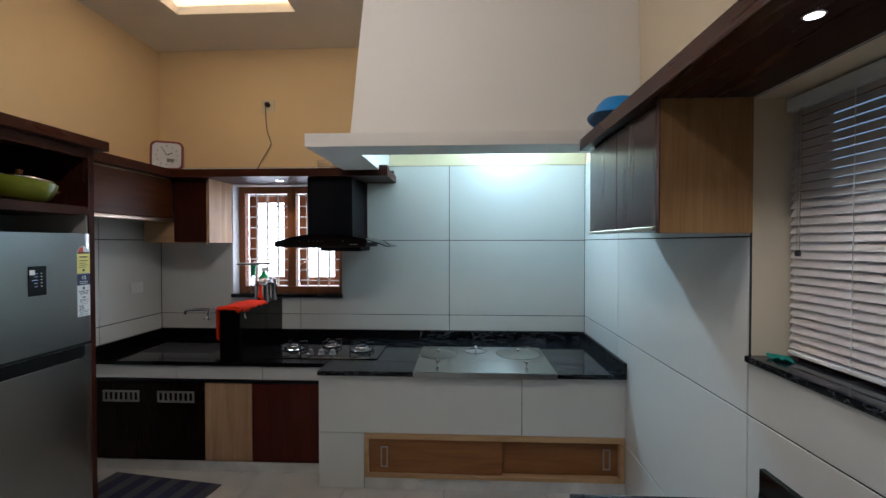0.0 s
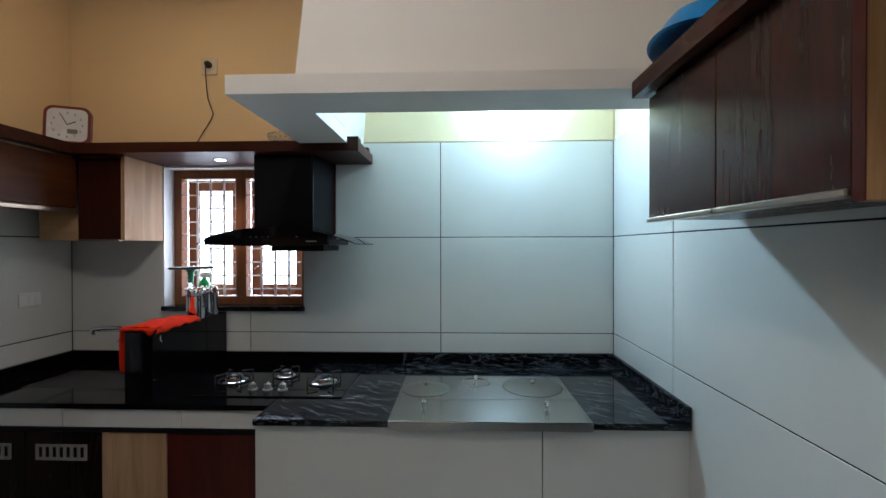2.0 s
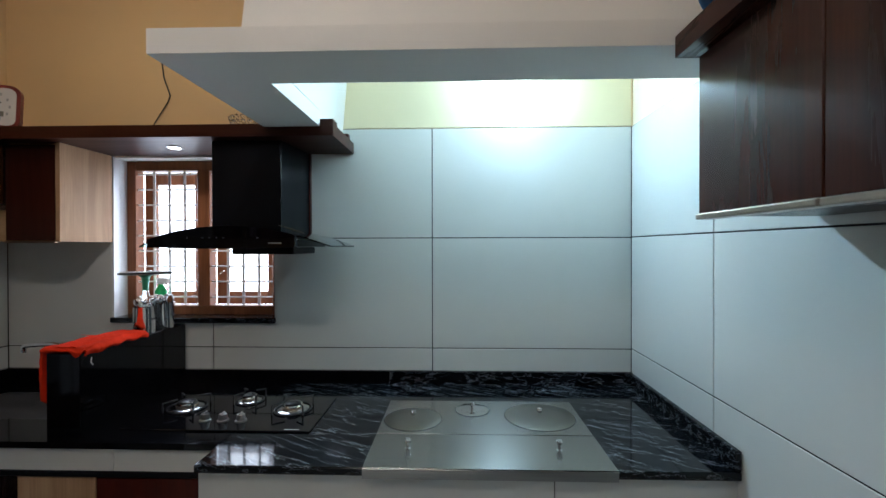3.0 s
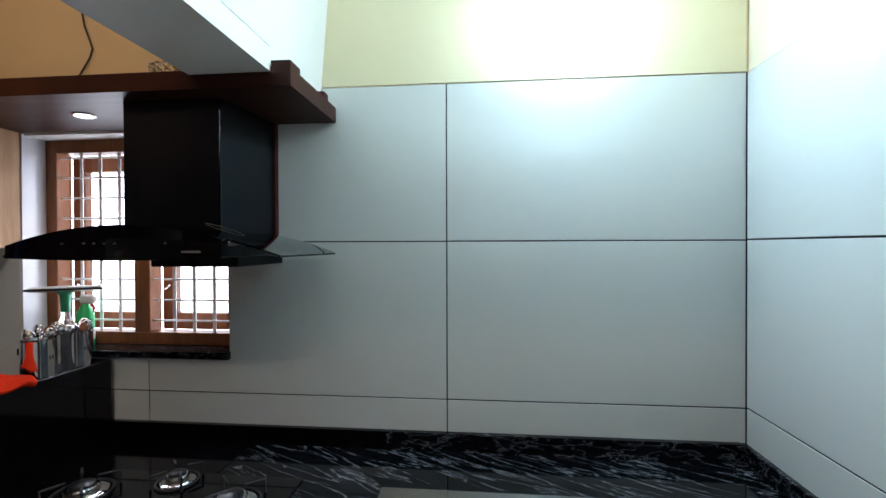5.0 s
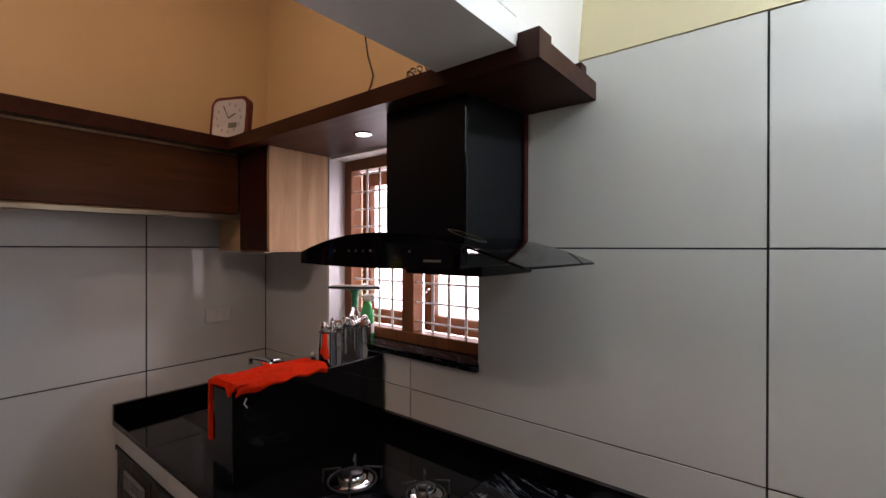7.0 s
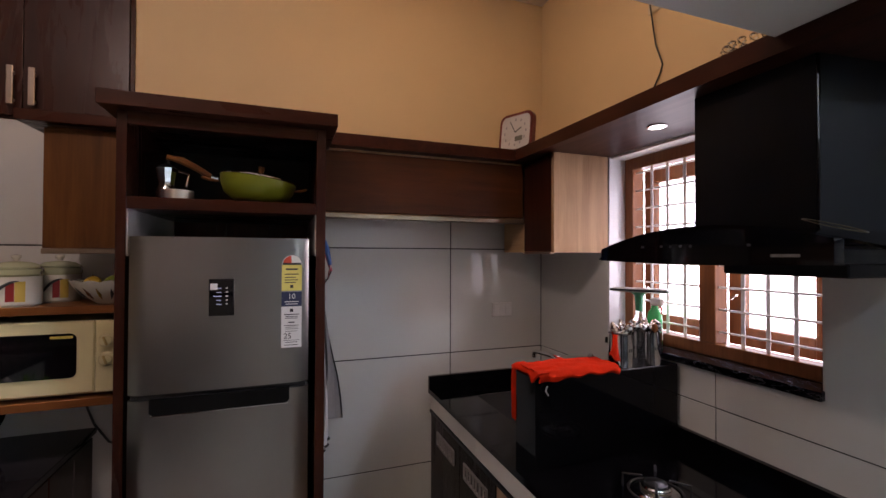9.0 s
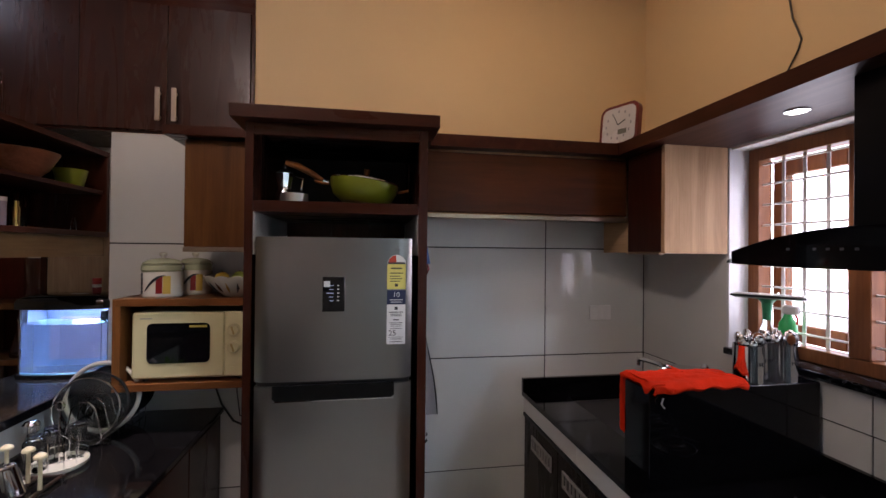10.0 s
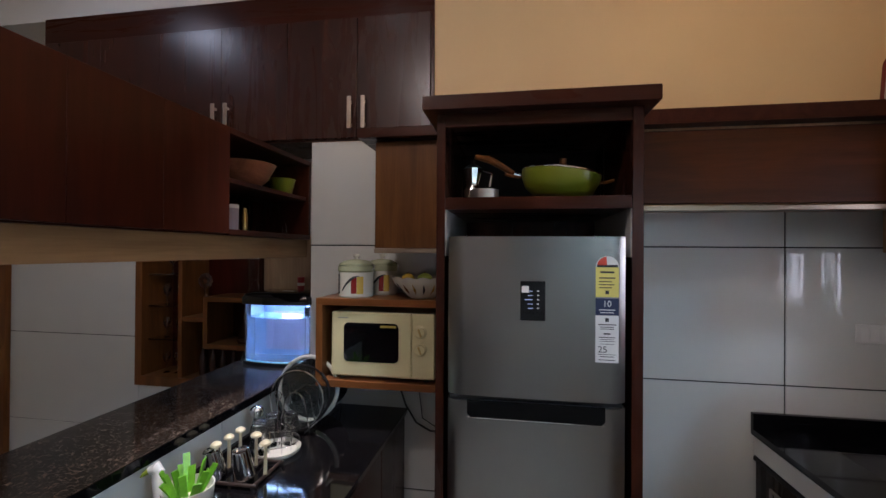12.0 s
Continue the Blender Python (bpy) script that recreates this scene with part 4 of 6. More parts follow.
def arc_sheet(x0, x1, y0, y1, sag, z, t):
    """A glass sheet arched across its width, thinner to the sides."""
    bm, n = bmesh.new(), 24
    rows = []
    for i in range(n + 1):
        u = i / n
        x = x0 + u * (x1 - x0)
        zz = z + sag * (1 - (2 * u - 1) ** 2)
        yy = y0 + 0.05 * (2 * u - 1) ** 2
        rows.append([bm.verts.new(p) for p in ((x, yy, zz), (x, y1, zz), (x, y1, zz + t), (x, yy, zz + t))])
    for a, b in zip(rows, rows[1:]):
        for k in range(4):
            bm.faces.new((a[k], b[k], b[(k + 1) % 4], a[(k + 1) % 4]))
    bm.faces.new(rows[0]); bm.faces.new(rows[-1][::-1])
    bmesh.ops.recalc_face_normals(bm, faces=bm.faces)
    return bm


part("glass_canopy", arc_sheet(-1.352, -0.512, 2.965, 3.45, 0.085, 1.452, 0.006), SMOKED, hood, "curved smoked glass canopy")
fas = bmesh.new()
n = 24
lo, hi = [], []
for i in range(n + 1):
    u = i / n
    x = -1.272 + u * 0.628
    lo.append((x, 1.4515 - 0.006 * math.sin(math.pi * u))); hi.append((x, 1.457 + 0.085 * (1 - (2 * (x + 1.352) / 0.84 - 1) ** 2)))
prism(fas, lo + hi[::-1], 0, 0.03)
placed(fas, Matrix(((1, 0, 0, 0), (0, 0, 1, 2.955), (0, 1, 0, 0), (0, 0, 0, 1))))
bmesh.ops.recalc_face_normals(fas, faces=fas.faces)
fascia = part("fascia", fas, BLACK_GLASS, hood, "glossy black arched control fascia")
for i, x in enumerate((-1.10, -1.035, -1.005, -0.975, -0.945, -0.80)):
    part("touch_key", one(x - 0.004, x + 0.004, 2.9535, 2.9548, 1.489, 1.495, 0), plain("key_print", (0.05, 0.055, 0.065), 0.4), fascia)
part("badge", one(-0.755, -0.70, 2.9535, 2.9548, 1.466, 1.472, 0), plain("badge_print", (0.14, 0.14, 0.14), 0.4), fascia)
part("motor_housing", one(-1.235, -0.665, 2.987, 3.45, 1.4525, 1.484, 0.003), BLACK_METAL, hood)
part("filter_box", one(-1.03, -0.735, 3.18, 3.49, 1.418, 1.451, 0.004), BLACK_METAL, hood)
part("seal_ring", piped([(-0.70 + 0.055 * math.cos(a), 3.06 + 0.03 * math.sin(a), 1.532 - 0.05 * math.cos(a) * 0.35) for a in [2 * math.pi * i / 20 for i in range(20)]], 0.0013, 6, True), plain("gold_print", (0.07, 0.055, 0.03), 0.4, 0.5), hood)

# ---- hob ----
hob = thing("gas_hob", (-0.94, 3.05, 0.716), "black glass gas hob with three burners and steel knobs", "gas hob")
part("glass_top", one(-1.33, -0.553, 2.865, 3.25, 0.7157, 0.7225, 0.002), BLACK_GLASS, hob)
CAST = plain("cast_iron", (0.02, 0.02, 0.021), 0.55, 0.2)
for x, y, r in ((-1.195, 3.10, 0.055), (-0.949, 3.19, 0.042), (-0.704, 3.09, 0.055)):
    b = part("burner", turned(x, y, [(r * 1.25, 0.7226), (r * 1.25, 0.727), (r * 1.1, 0.730), (r * 0.8, 0.731), (r * 0.8, 0.744), (r * 0.72, 0.749), (r * 0.3, 0.749), (r * 0.3, 0.742), (0.001, 0.742)], 32), CHROME, hob)
    part("burner_cap", turned(x, y, [(r * 0.62, 0.7492), (r * 0.62, 0.754), (r * 0.5, 0.757), (0.001, 0.758)], 28), plain("dark_burner_cap", (0.05, 0.05, 0.052), 0.3, 0.8), b)
    part("flame_ring", turned(x, y, [(r * 0.83, 0.733), (r * 0.83, 0.740), (r * 0.79, 0.7405), (r * 0.79, 0.7325)], 32), BRONZE, b)
    part("drip_ring", piped(ring_points((x, y, 0.7265), r * 1.45, "z"), 0.004, 6, True), CAST, b)
    for k in range(4):
        a = radians(45 + 90 * k)
        c0, s0 = math.cos(a), math.sin(a)
        part("pan_support", piped([(x + c0 * r * 1.75, y + s0 * r * 1.75, 0.7226), (x + c0 * r * 1.75, y + s0 * r * 1.75, 0.764), (x + c0 * r * 0.7, y + s0 * r * 0.7, 0.768)], 0.004, 6), CAST, b)
for i in range(3):
    x = -1.027 + i * 0.0765
    k = part("knob", turned(x, 2.955, [(0.024, 0.7226), (0.024, 0.728), (0.018, 0.731), (0.0165, 0.752), (0.014, 0.754), (0.001, 0.754)], 24), STEEL, hob)
    part("knob_grip", one(x - 0.003, x + 0.003, 2.941, 2.969, 0.7542, 0.760, 0.001), STEEL, k)
part("badge", one(-0.66, -0.60, 2.875, 2.882, 0.7226, 0.7229, 0), plain("hob_print", (0.4, 0.4, 0.4), 0.4), hob)

# ---- steel lids over the firewood stove ----
stove = thing("steel_stove_cover", (0.138, 2.9, 0.716), "brushed steel stove cover with three round lids", "stove cover")
part("rear_plate", one(-0.285, 0.56, 2.863, 3.225, 0.7157, 0.7195, 0.001), PLATE_STEEL, stove)
fp = bmesh.new()
box(fp, -0.285, 0.56, 2.598, 2.859, 0.7157, 0.7195, 0.001)
part("front_lip", one(-0.285, 0.56, 2.5975, 2.6045, 0.682, 0.7156, 0.001), STEEL, stove, "bright folded steel front edge")
part("front_plate", fp, PLATE_STEEL, stove)
LID = brushed("worn_steel", (0.27, 0.255, 0.225), 0.30, "x", 0.93, 0.0, 0.6, 0.02)
for x, y, r in ((-0.155, 3.005, 0.121), (0.10, 3.11, 0.074), (0.387, 3.045, 0.148)):
    lid = part("round_lid", turned(x, y, [(r, 0.7196), (r, 0.7215), (r - 0.004, 0.7225), (r * 0.5, 0.7232), (0.001, 0.7235)], 48), LID if r > 0.1 else CHROME, stove, "round steel lid with knob")
    part("lid_gap", piped(ring_points((x, y, 0.7198), r + 0.001, "z", 48), 0.0014, 6, True), CAST, lid)
    part("lid_knob", turned(x, y, [(0.006, 0.7232), (0.005, 0.736), (0.011, 0.742), (0.0125, 0.749), (0.009, 0.756), (0.001, 0.758)], 20), CHROME, lid)
for x in (-0.148, 0.401):
    part("lid_knob", turned(x, 2.742, [(0.012, 0.7196), (0.006, 0.722), (0.005, 0.736), (0.011, 0.742), (0.0125, 0.749), (0.009, 0.756), (0.001, 0.758)], 20), CHROME, stove)

# ---- tap ----
tap = thing("tap", (-1.99, 3.4995, 0.93), "chrome wall tap with a long swivel spout over the sink", "tap")
part("wall_flange", placed(turned(0, 0, [(0.028, 0), (0.028, 0.004), (0.018, 0.011), (0.001, 0.012)], 24), pose(-1.99, 3.4995, 0.93, 90, 0, 0)), CHROME, tap)
part("body", piped([(-1.99, 3.49, 0.93), (-1.972, 3.43, 0.941), (-1.93, 3.295, 0.967), (-1.915, 3.245, 0.976), (-1.908, 3.222, 0.979)], [0.011, 0.012, 0.0125, 0.0135, 0.010], 14), CHROME, tap)
part("spout", piped([(-1.905, 3.218, 0.975), (-1.93, 3.216, 0.981), (-2.00, 3.211, 0.979), (-2.058, 3.207, 0.975), (-2.070, 3.206, 0.971), (-2.074, 3.206, 0.960), (-2.074, 3.206, 0.942)], [0.0125, 0.0110, 0.0105, 0.0105, 0.0115, 0.0125, 0.0130], 14), CHROME, tap)
part("valve_stem", turned(-1.907, 3.22, [(0.011, 0.968), (0.012, 0.955), (0.009, 0.945), (0.009, 0.925), (0.014, 0.918), (0.014, 0.898), (0.001, 0.896)], 18), CHROME, tap)
part("cross_grip", piped([(-1.937, 3.22, 0.908), (-1.907, 3.22, 0.910), (-1.877, 3.22, 0.908)], [0.007, 0.005, 0.007], 10), CHROME, tap)

# ---- on the divider ----
CLOTH = plain("orange_red_cloth", (0.60, 0.026, 0.003), 0.9, var=0.12, scale=14, bump=0.5, fine=500)


CLOTH.node_tree.nodes["Principled BSDF"].inputs["Specular IOR Level"].default_value = 0.1


def cloth_sheet(f, nu, nv, t=0.004):
    """A soft sheet: f(u, v) gives a place for u, v in 0..1; it gets a thickness."""
    bm = bmesh.new()
    g = [[bm.verts.new(f(i / nu, j / nv)) for j in range(nv + 1)] for i in range(nu + 1)]
    for i in range(nu):
        for j in range(nv):
            bm.faces.new((g[i][j], g[i + 1][j], g[i + 1][j + 1], g[i][j + 1]))
    bmesh.ops.recalc_face_normals(bm, faces=bm.faces)
    bmesh.ops.solidify(bm, geom=bm.faces[:], thickness=t)
    return bm


def rumple(u, v, seed):
    """Creases that run along the cloth, with finer puckers."""
    a = noise.noise(Vector((u * 5, v * 9, seed))) * 0.007
    b = abs(noise.noise(Vector((u * 13 + 2 * v, v * 6, seed + 3)))) * 0.006
    return a + b + noise.noise(Vector((u * 34, v * 26, seed + 7))) * 0.0018


def over_top(u, v):
    half, droop = 0.076, 0.016 + 0.003 * math.sin(u * 7 + 0.6) + 0.008 * (1 - u) ** 4
    w = rumple(u, v, 0.3)
    y = 2.826 + 0.345 * u + 0.010 * math.sin(v * 9 + 1) * (1 if u > 0.5 else 0.3)
    s = -half + (2 * half + droop) * v      # across the divider, then down on the hob side
    if s > half:
        k = (s - half) / droop
        return (-1.5135 + half + 0.006 + 0.008 * math.sin(k * 2.6) + w, y, 1.050 - (s - half) + 0.004 * math.sin(u * 23))
    c = s / half
    return (-1.5135 + s * (1 + 0.04 * w / 0.007), y, 1.045 + 0.017 * (1 - c * c) ** 0.5 + 0.7 * w + 0.007 * math.sin(u * 3.1))


def end_drop(u, v):
    return (-1.597 - 0.004 * math.sin(u * 9 + v * 3) - 0.5 * rumple(u, v, 4.1), 2.812 + 0.13 * u * (1 - 0.25 * v), 1.052 - (0.20 + 0.02 * math.sin(u * 5)) * v)


def corner(u, v):
    f = 0.014 + 0.020 * math.exp(-((u - 0.86) / 0.12) ** 2)
    drop = f * max(0.0, 0.45 - v) / 0.45
    return (-1.602 + 0.172 * u + 0.3 * rumple(u, v, 6.2), 2.812 + 0.075 * max(0.0, v - 0.2) - 0.006 * math.sin(u * 8), 1.058 - drop + 0.5 * rumple(u, v, 9.2))


towel = thing("kitchen_towel", (-1.5165, 2.97, 1.036), "rumpled orange red towel folded over the granite divider", "towel")
part("fold", cloth_sheet(over_top, 60, 40, 0.006), CLOTH, towel)
part("hanging_end", cloth_sheet(end_drop, 18, 24, 0.009), CLOTH, towel)
part("corner_flap", cloth_sheet(corner, 26, 14, 0.006), CLOTH, towel)
part("loop", piped([(-1.432, 2.86, 1.012), (-1.428, 2.85, 0.996), (-1.426, 2.86, 0.982)], 0.002, 6), WHITE_PLASTIC, towel)


def spoon(bm, x, y, z, ax, ay, h, big=0.02):
    tip = Vector((x + ax, y + ay, z + h))
    tube(bm, [(x, y, z), tip], 0.0025, 6)
    bmesh.ops.create_uvsphere(bm, u_segments=10, v_segments=7, radius=1, matrix=Matrix.Translation(tip + Vector((0, 0, big))) @ Matrix.Rotation(0.5 + ax * 20, 4, "Z") @ Matrix.Diagonal((big * 0.75, big * 0.35, big, 1)))


def cutlery_cup(x, y, z, seed):
    rnd = random.Random(seed)
    c = thing("cutlery_cup", (x, y, z), "polished steel cup filled with spoons and forks", "cup", "cutlery cups")
    part("cup", turned(x, y, [(0.001, z), (0.046, z), (0.047, z + 0.004), (0.047, z + 0.126), (0.0485, z + 0.129), (0.0455, z + 0.129), (0.0445, z + 0.006), (0.001, z + 0.005)], 32), CHROME, c)
    for k in range(9):
        bm = bmesh.new()
        a = rnd.uniform(0, 6.28)
        spoon(bm, x + 0.012 * math.cos(a), y + 0.012 * math.sin(a), z + 0.012, 0.020 * math.cos(a + 0.5), 0.020 * math.sin(a + 0.5), rnd.uniform(0.100, 0.118), rnd.uniform(0.017, 0.024))
        part("spoon", bm, CHROME if k else WINDOW_WOOD, c)
    d = bmesh.new()
    for k in range(3):
        box(d, x + 0.0465, x + 0.048, y - 0.012 + 0.01 * k, y - 0.009 + 0.01 * k, z + 0.062, z + 0.074)
    part("mark", d, INK, c)


cutlery_cup(-1.494, 3.236, 1.0352, 1)
cutlery_cup(-1.494, 3.376, 1.0352, 2)
cutlery_cup(-1.540, 3.316, 1.0352, 3)
cutlery_cup(-1.540, 3.428, 1.0352, 4)
GREEN = plain("green_plastic", (0.015, 0.20, 0.09), 0.35)
QX, QY = -1.715, 3.545
QM = Matrix.Translation((QX, QY, 0)) @ Matrix.Rotation(radians(31), 4, "Z")
sq = thing("window_squeegee", (QX, QY, 1.067), "green handled squeegee with a black rubber blade", "squeegee")
part("bottle", turned(QX, QY, [(0.001, 1.0665), (0.028, 1.0665), (0.030, 1.075), (0.030, 1.16), (0.016, 1.195), (0.016, 1.21), (0.001, 1.21)], 20), glass("pale_plastic", (0.85, 0.92, 0.95), 0.15), sq)
part("grip", placed(piped([(0, 0, 1.21), (0, 0, 1.25), (0, 0, 1.28), (0, 0, 1.297)], [0.016, 0.017, 0.020, 0.036], 14), QM), GREEN, sq)
part("head", placed(one(-0.118, 0.125, -0.018, 0.014, 1.296, 1.318, 0.005), QM), WHITE_PLASTIC, sq)
part("blade", placed(one(-0.125, 0.132, -0.028, -0.0185, 1.302, 1.311, 0.001), QM), BLACK_PLASTIC, sq)
PX, PY = -1.632, 3.553
spray = thing("spray_bottle", (PX, PY, 1.067), "clear spray bottle with green cleaning liquid", "bottle")
part("bottle", turned(PX, PY, [(0.001, 1.0665), (0.03, 1.0665), (0.032, 1.075), (0.032, 1.18), (0.001, 1.181)], 20), plain("green_liquid", (0.02, 0.42, 0.10), 0.2), spray)
part("label", turned(PX, PY, [(0.0325, 1.095), (0.0325, 1.14), (0.031, 1.141), (0.031, 1.094)], 20), WHITE_PLASTIC, spray)
part("shoulder", turned(PX, PY, [(0.032, 1.1812), (0.030, 1.21), (0.016, 1.232), (0.013, 1.245), (0.001, 1.245)], 20), plain("green_liquid_top", (0.03, 0.45, 0.12), 0.2), spray)
part("trigger_head", one(PX - 0.02, PX + 0.045, PY - 0.012, PY + 0.012, 1.2455, 1.28, 0.006), WHITE_PLASTIC, spray)
part("trigger", piped([(PX + 0.03, PY, 1.245), (PX + 0.04, PY, 1.23), (PX + 0.037, PY, 1.21)], 0.004, 8), plain("red_plastic", (0.5, 0.03, 0.03), 0.4), spray)

# ---- clock, socket and wire ----
clock = thing("wall_clock", (-2.16, 3.17, 2.012), "square white clock with a dark red rim", "clock")
CM = pose(-2.156, 3.142, 2.1195, 84, 0, 24) @ Matrix.Scale(0.95, 4)
rim = prism(bmesh.new(), rounded(0.225, 0.225, 0.045), -0.03, 0.0)
inner = rounded(0.192, 0.192, 0.034)
part("case", placed(rim, CM), plain("dark_red_plastic", (0.14, 0.018, 0.012), 0.3), clock)
part("dial", placed(prism(bmesh.new(), inner, 0.0002, 0.003), CM), plain("clock_dial", (0.50, 0.50, 0.50), 0.25, var=0.04), clock)
for k in range(12):
    a = radians(30 * k)
    part("hour_mark", placed(one(-0.004, 0.004, -0.007, 0.007, 0.0032, 0.0042, 0), CM @ Matrix.Translation((0.072 * math.sin(a), 0.072 * math.cos(a), 0))), plain("grey_print", (0.25, 0.25, 0.27), 0.5), clock)
part("hour_pointer", placed(one(-0.003, 0.003, 0, 0.045, 0.0045, 0.0055, 0), CM @ Matrix.Rotation(radians(-62), 4, "Z")), INK, clock)
part("minute_pointer", placed(one(-0.002, 0.002, 0, 0.068, 0.0057, 0.0065, 0), CM @ Matrix.Rotation(radians(28), 4, "Z")), INK, clock)
part("date_window", placed(one(0.0, 0.05, -0.052, -0.025, 0.0032, 0.0042, 0), CM), plain("lcd_grey", (0.12, 0.12, 0.10), 0.3), clock)

sock = thing("wall_socket", (-1.564, 3.5098, 2.583), "white wall socket with a black plug", "socket")
part("plate", one(-1.617, -1.511, 3.500, 3.5098, 2.53, 2.636, 0.004), plain("ivory_plastic", (0.62, 0.52, 0.36), 0.4), sock)
part("plug", placed(turned(0, 0, [(0.02, 0), (0.022, 0.01), (0.018, 0.03), (0.008, 0.042), (0.001, 0.043)], 16), pose(-1.563, 3.4998, 2.59, 90, 0, 0)), BLACK_PLASTIC, sock)
part("cord", piped([(-1.563, 3.46, 2.585), (-1.565, 3.462, 2.54), (-1.575, 3.49, 2.45), (-1.572, 3.50, 2.38), (-1.548, 3.503, 2.31), (-1.540, 3.503, 2.285), (-1.552, 3.503, 2.25), (-1.595, 3.50, 2.18), (-1.625, 3.49, 2.12), (-1.645, 3.46, 2.05), (-1.655, 3.44, 2.0135)], 0.0035, 8), BLACK_PLASTIC, sock)
sock2 = thing("wall_socket", (-2.4648, 3.22, 1.14), "white switch plate on the tiles", "socket")
part("plate", one(-2.4648, -2.456, 3.157, 3.288, 1.10, 1.182, 0.003), WHITE_PLASTIC, sock2)
for k in range(3):
    part("switch", one(-2.4558, -2.453, 3.17 + k * 0.037, 3.198 + k * 0.037, 1.115, 1.167, 0.001), WHITE_PLASTIC, sock2)

crystal = thing("crystal_bowl", (-1.0, 3.27, 2.0125), "cut glass bowl standing on the shelf", "bowl")
cb = bmesh.new()
for ring, (r, z, m) in enumerate(((0.03, 2.021, 8), (0.05, 2.037, 12), (0.065, 2.055, 14), (0.072, 2.075, 16))):
    for k in range(m):
        a = 2 * math.pi * (k + 0.5 * ring) / m
        bmesh.ops.create_icosphere(cb, subdivisions=1, radius=0.0125, matrix=Matrix.Translation((-1.0 + r * math.cos(a), 3.27 + r * math.sin(a), z)))
part("beaded_bowl", cb, CLEAR, crystal)
part("foot", turned(-1.0, 3.27, [(0.001, 2.0125), (0.035, 2.0125), (0.035, 2.017), (0.001, 2.018)], 20), CLEAR, crystal)

tub_m = pose(0.775, 2.16, 2.018, 0, 14, 0)
tub = thing("plastic_tub", (0.775, 2.16, 2.0125), "blue plastic tub upturned on the shelf", "tub")
BLUE = plain("blue_plastic", (0.010, 0.22, 0.58), 0.32)
part("shell", placed(turned(0, 0, [(0.180, 0.0), (0.186, 0.004), (0.182, 0.012), (0.166, 0.016), (0.150, 0.07), (0.132, 0.105), (0.10, 0.118), (0.001, 0.120), (0.001, 0.116), (0.098, 0.114), (0.128, 0.101), (0.146, 0.068), (0.160, 0.012), (0.176, 0.0)], 40, 1.15), Matrix.Translation((-0.01, 0.03, 0.032)) @ tub_m @ Matrix.Diagonal((0.84, 0.84, 0.84, 1))), BLUE, tub)

mat = thing("floor_mat", (-1.86, 2.46, 0.0), "blue and grey striped cotton floor mat", "mat")
MM = pose(-1.868, 2.452, 0.0, 0, 0, -8.1)
NAVY = plain("navy_cotton", (0.012, 0.012, 0.042), 0.95, bump=0.8, fine=300)
GREYC = plain("grey_cotton", (0.045, 0.045, 0.055), 0.95, bump=0.8, fine=300)
for k in range(11):
    x0 = -0.38 + k * 0.0691
    part("stripe", placed(one(x0, x0 + 0.0689, -0.225, 0.225, 0.0005, 0.007, 0.002), MM), NAVY if k % 2 else GREYC, mat)

cloth_green = solid("sponge_cloth", cloth_sheet(lambda u, v: (1.0 + 0.04 * u, 1.46 + 0.07 * v, 1.112 + 0.006 * math.sin(u * 5 + v * 7) + 0.005), 8, 10, 0.004), plain("teal_cloth", (0.01, 0.22, 0.18), 0.9, bump=0.5), "small crumpled green cloth on the granite sill", "cloth", (1.02, 1.47, 1.109))

# ---- in the fridge housing ----
pan = thing("wok_pan", (-2.0, 1.89, 1.6575), "green wok with a glass lid and wooden handle", "pan")
PG = plain("lime_enamel", (0.17, 0.205, 0.012), 0.3)
TILTED = Matrix.Translation((-1.96, 1.89, 1.668)) @ Matrix.Rotation(radians(-7), 4, "X") @ Matrix.Translation((2.0, -1.89, -1.658))
part("bowl", placed(turned(-2.0, 1.89, [(0.001, 1.658), (0.085, 1.658), (0.118, 1.682), (0.133, 1.715), (0.137, 1.742), (0.134, 1.742), (0.129, 1.716), (0.114, 1.686), (0.083, 1.662), (0.001, 1.662)], 40), TILTED), PG, pan)
lid = part("lid", placed(turned(0, 0, [(0.136, 0.0), (0.138, 0.004), (0.13, 0.007), (0.09, 0.018), (0.04, 0.025), (0.001, 0.026)], 36), TILTED @ pose(-2.0, 1.89, 1.7425)), glass("lid_glass", (0.75, 0.85, 0.7)), pan)
part("lid_rim", placed(piped(ring_points((0, 0, 0.003), 0.137, "z", 36), 0.003, 6, True), TILTED @ pose(-2.0, 1.89, 1.7425)), CHROME, lid)
part("lid_knob", placed(turned(-2.0, 1.892, [(0.009, 1.768), (0.012, 1.782), (0.013, 1.798), (0.001, 1.80)], 14), TILTED), TEAK, lid)
part("handle_ferrule", piped([(-1.955, 1.757, 1.748), (-1.95, 1.735, 1.755)], 0.011, 10), CHROME, pan)
part("handle", piped([(-1.95, 1.735, 1.755), (-1.935, 1.69, 1.782), (-1.92, 1.645, 1.803), (-1.91, 1.60, 1.812)], [0.010, 0.012, 0.013, 0.009], 10), TEAK, pan)
for s in (-1, 1):
    part("side_handle", piped([(-1.94, 1.89 + s * 0.128, 1.727 - s * 0.014), (-1.935, 1.89 + s * 0.16, 1.730 - s * 0.014), (-1.94, 1.89 + s * 0.185, 1.738 - s * 0.014)], [0.004, 0.006, 0.005], 8), TEAK, pan)
moka = thing("moka_pot", (-1.98, 1.585, 1.6575), "small steel moka coffee pot on a white ring", "coffee pot")
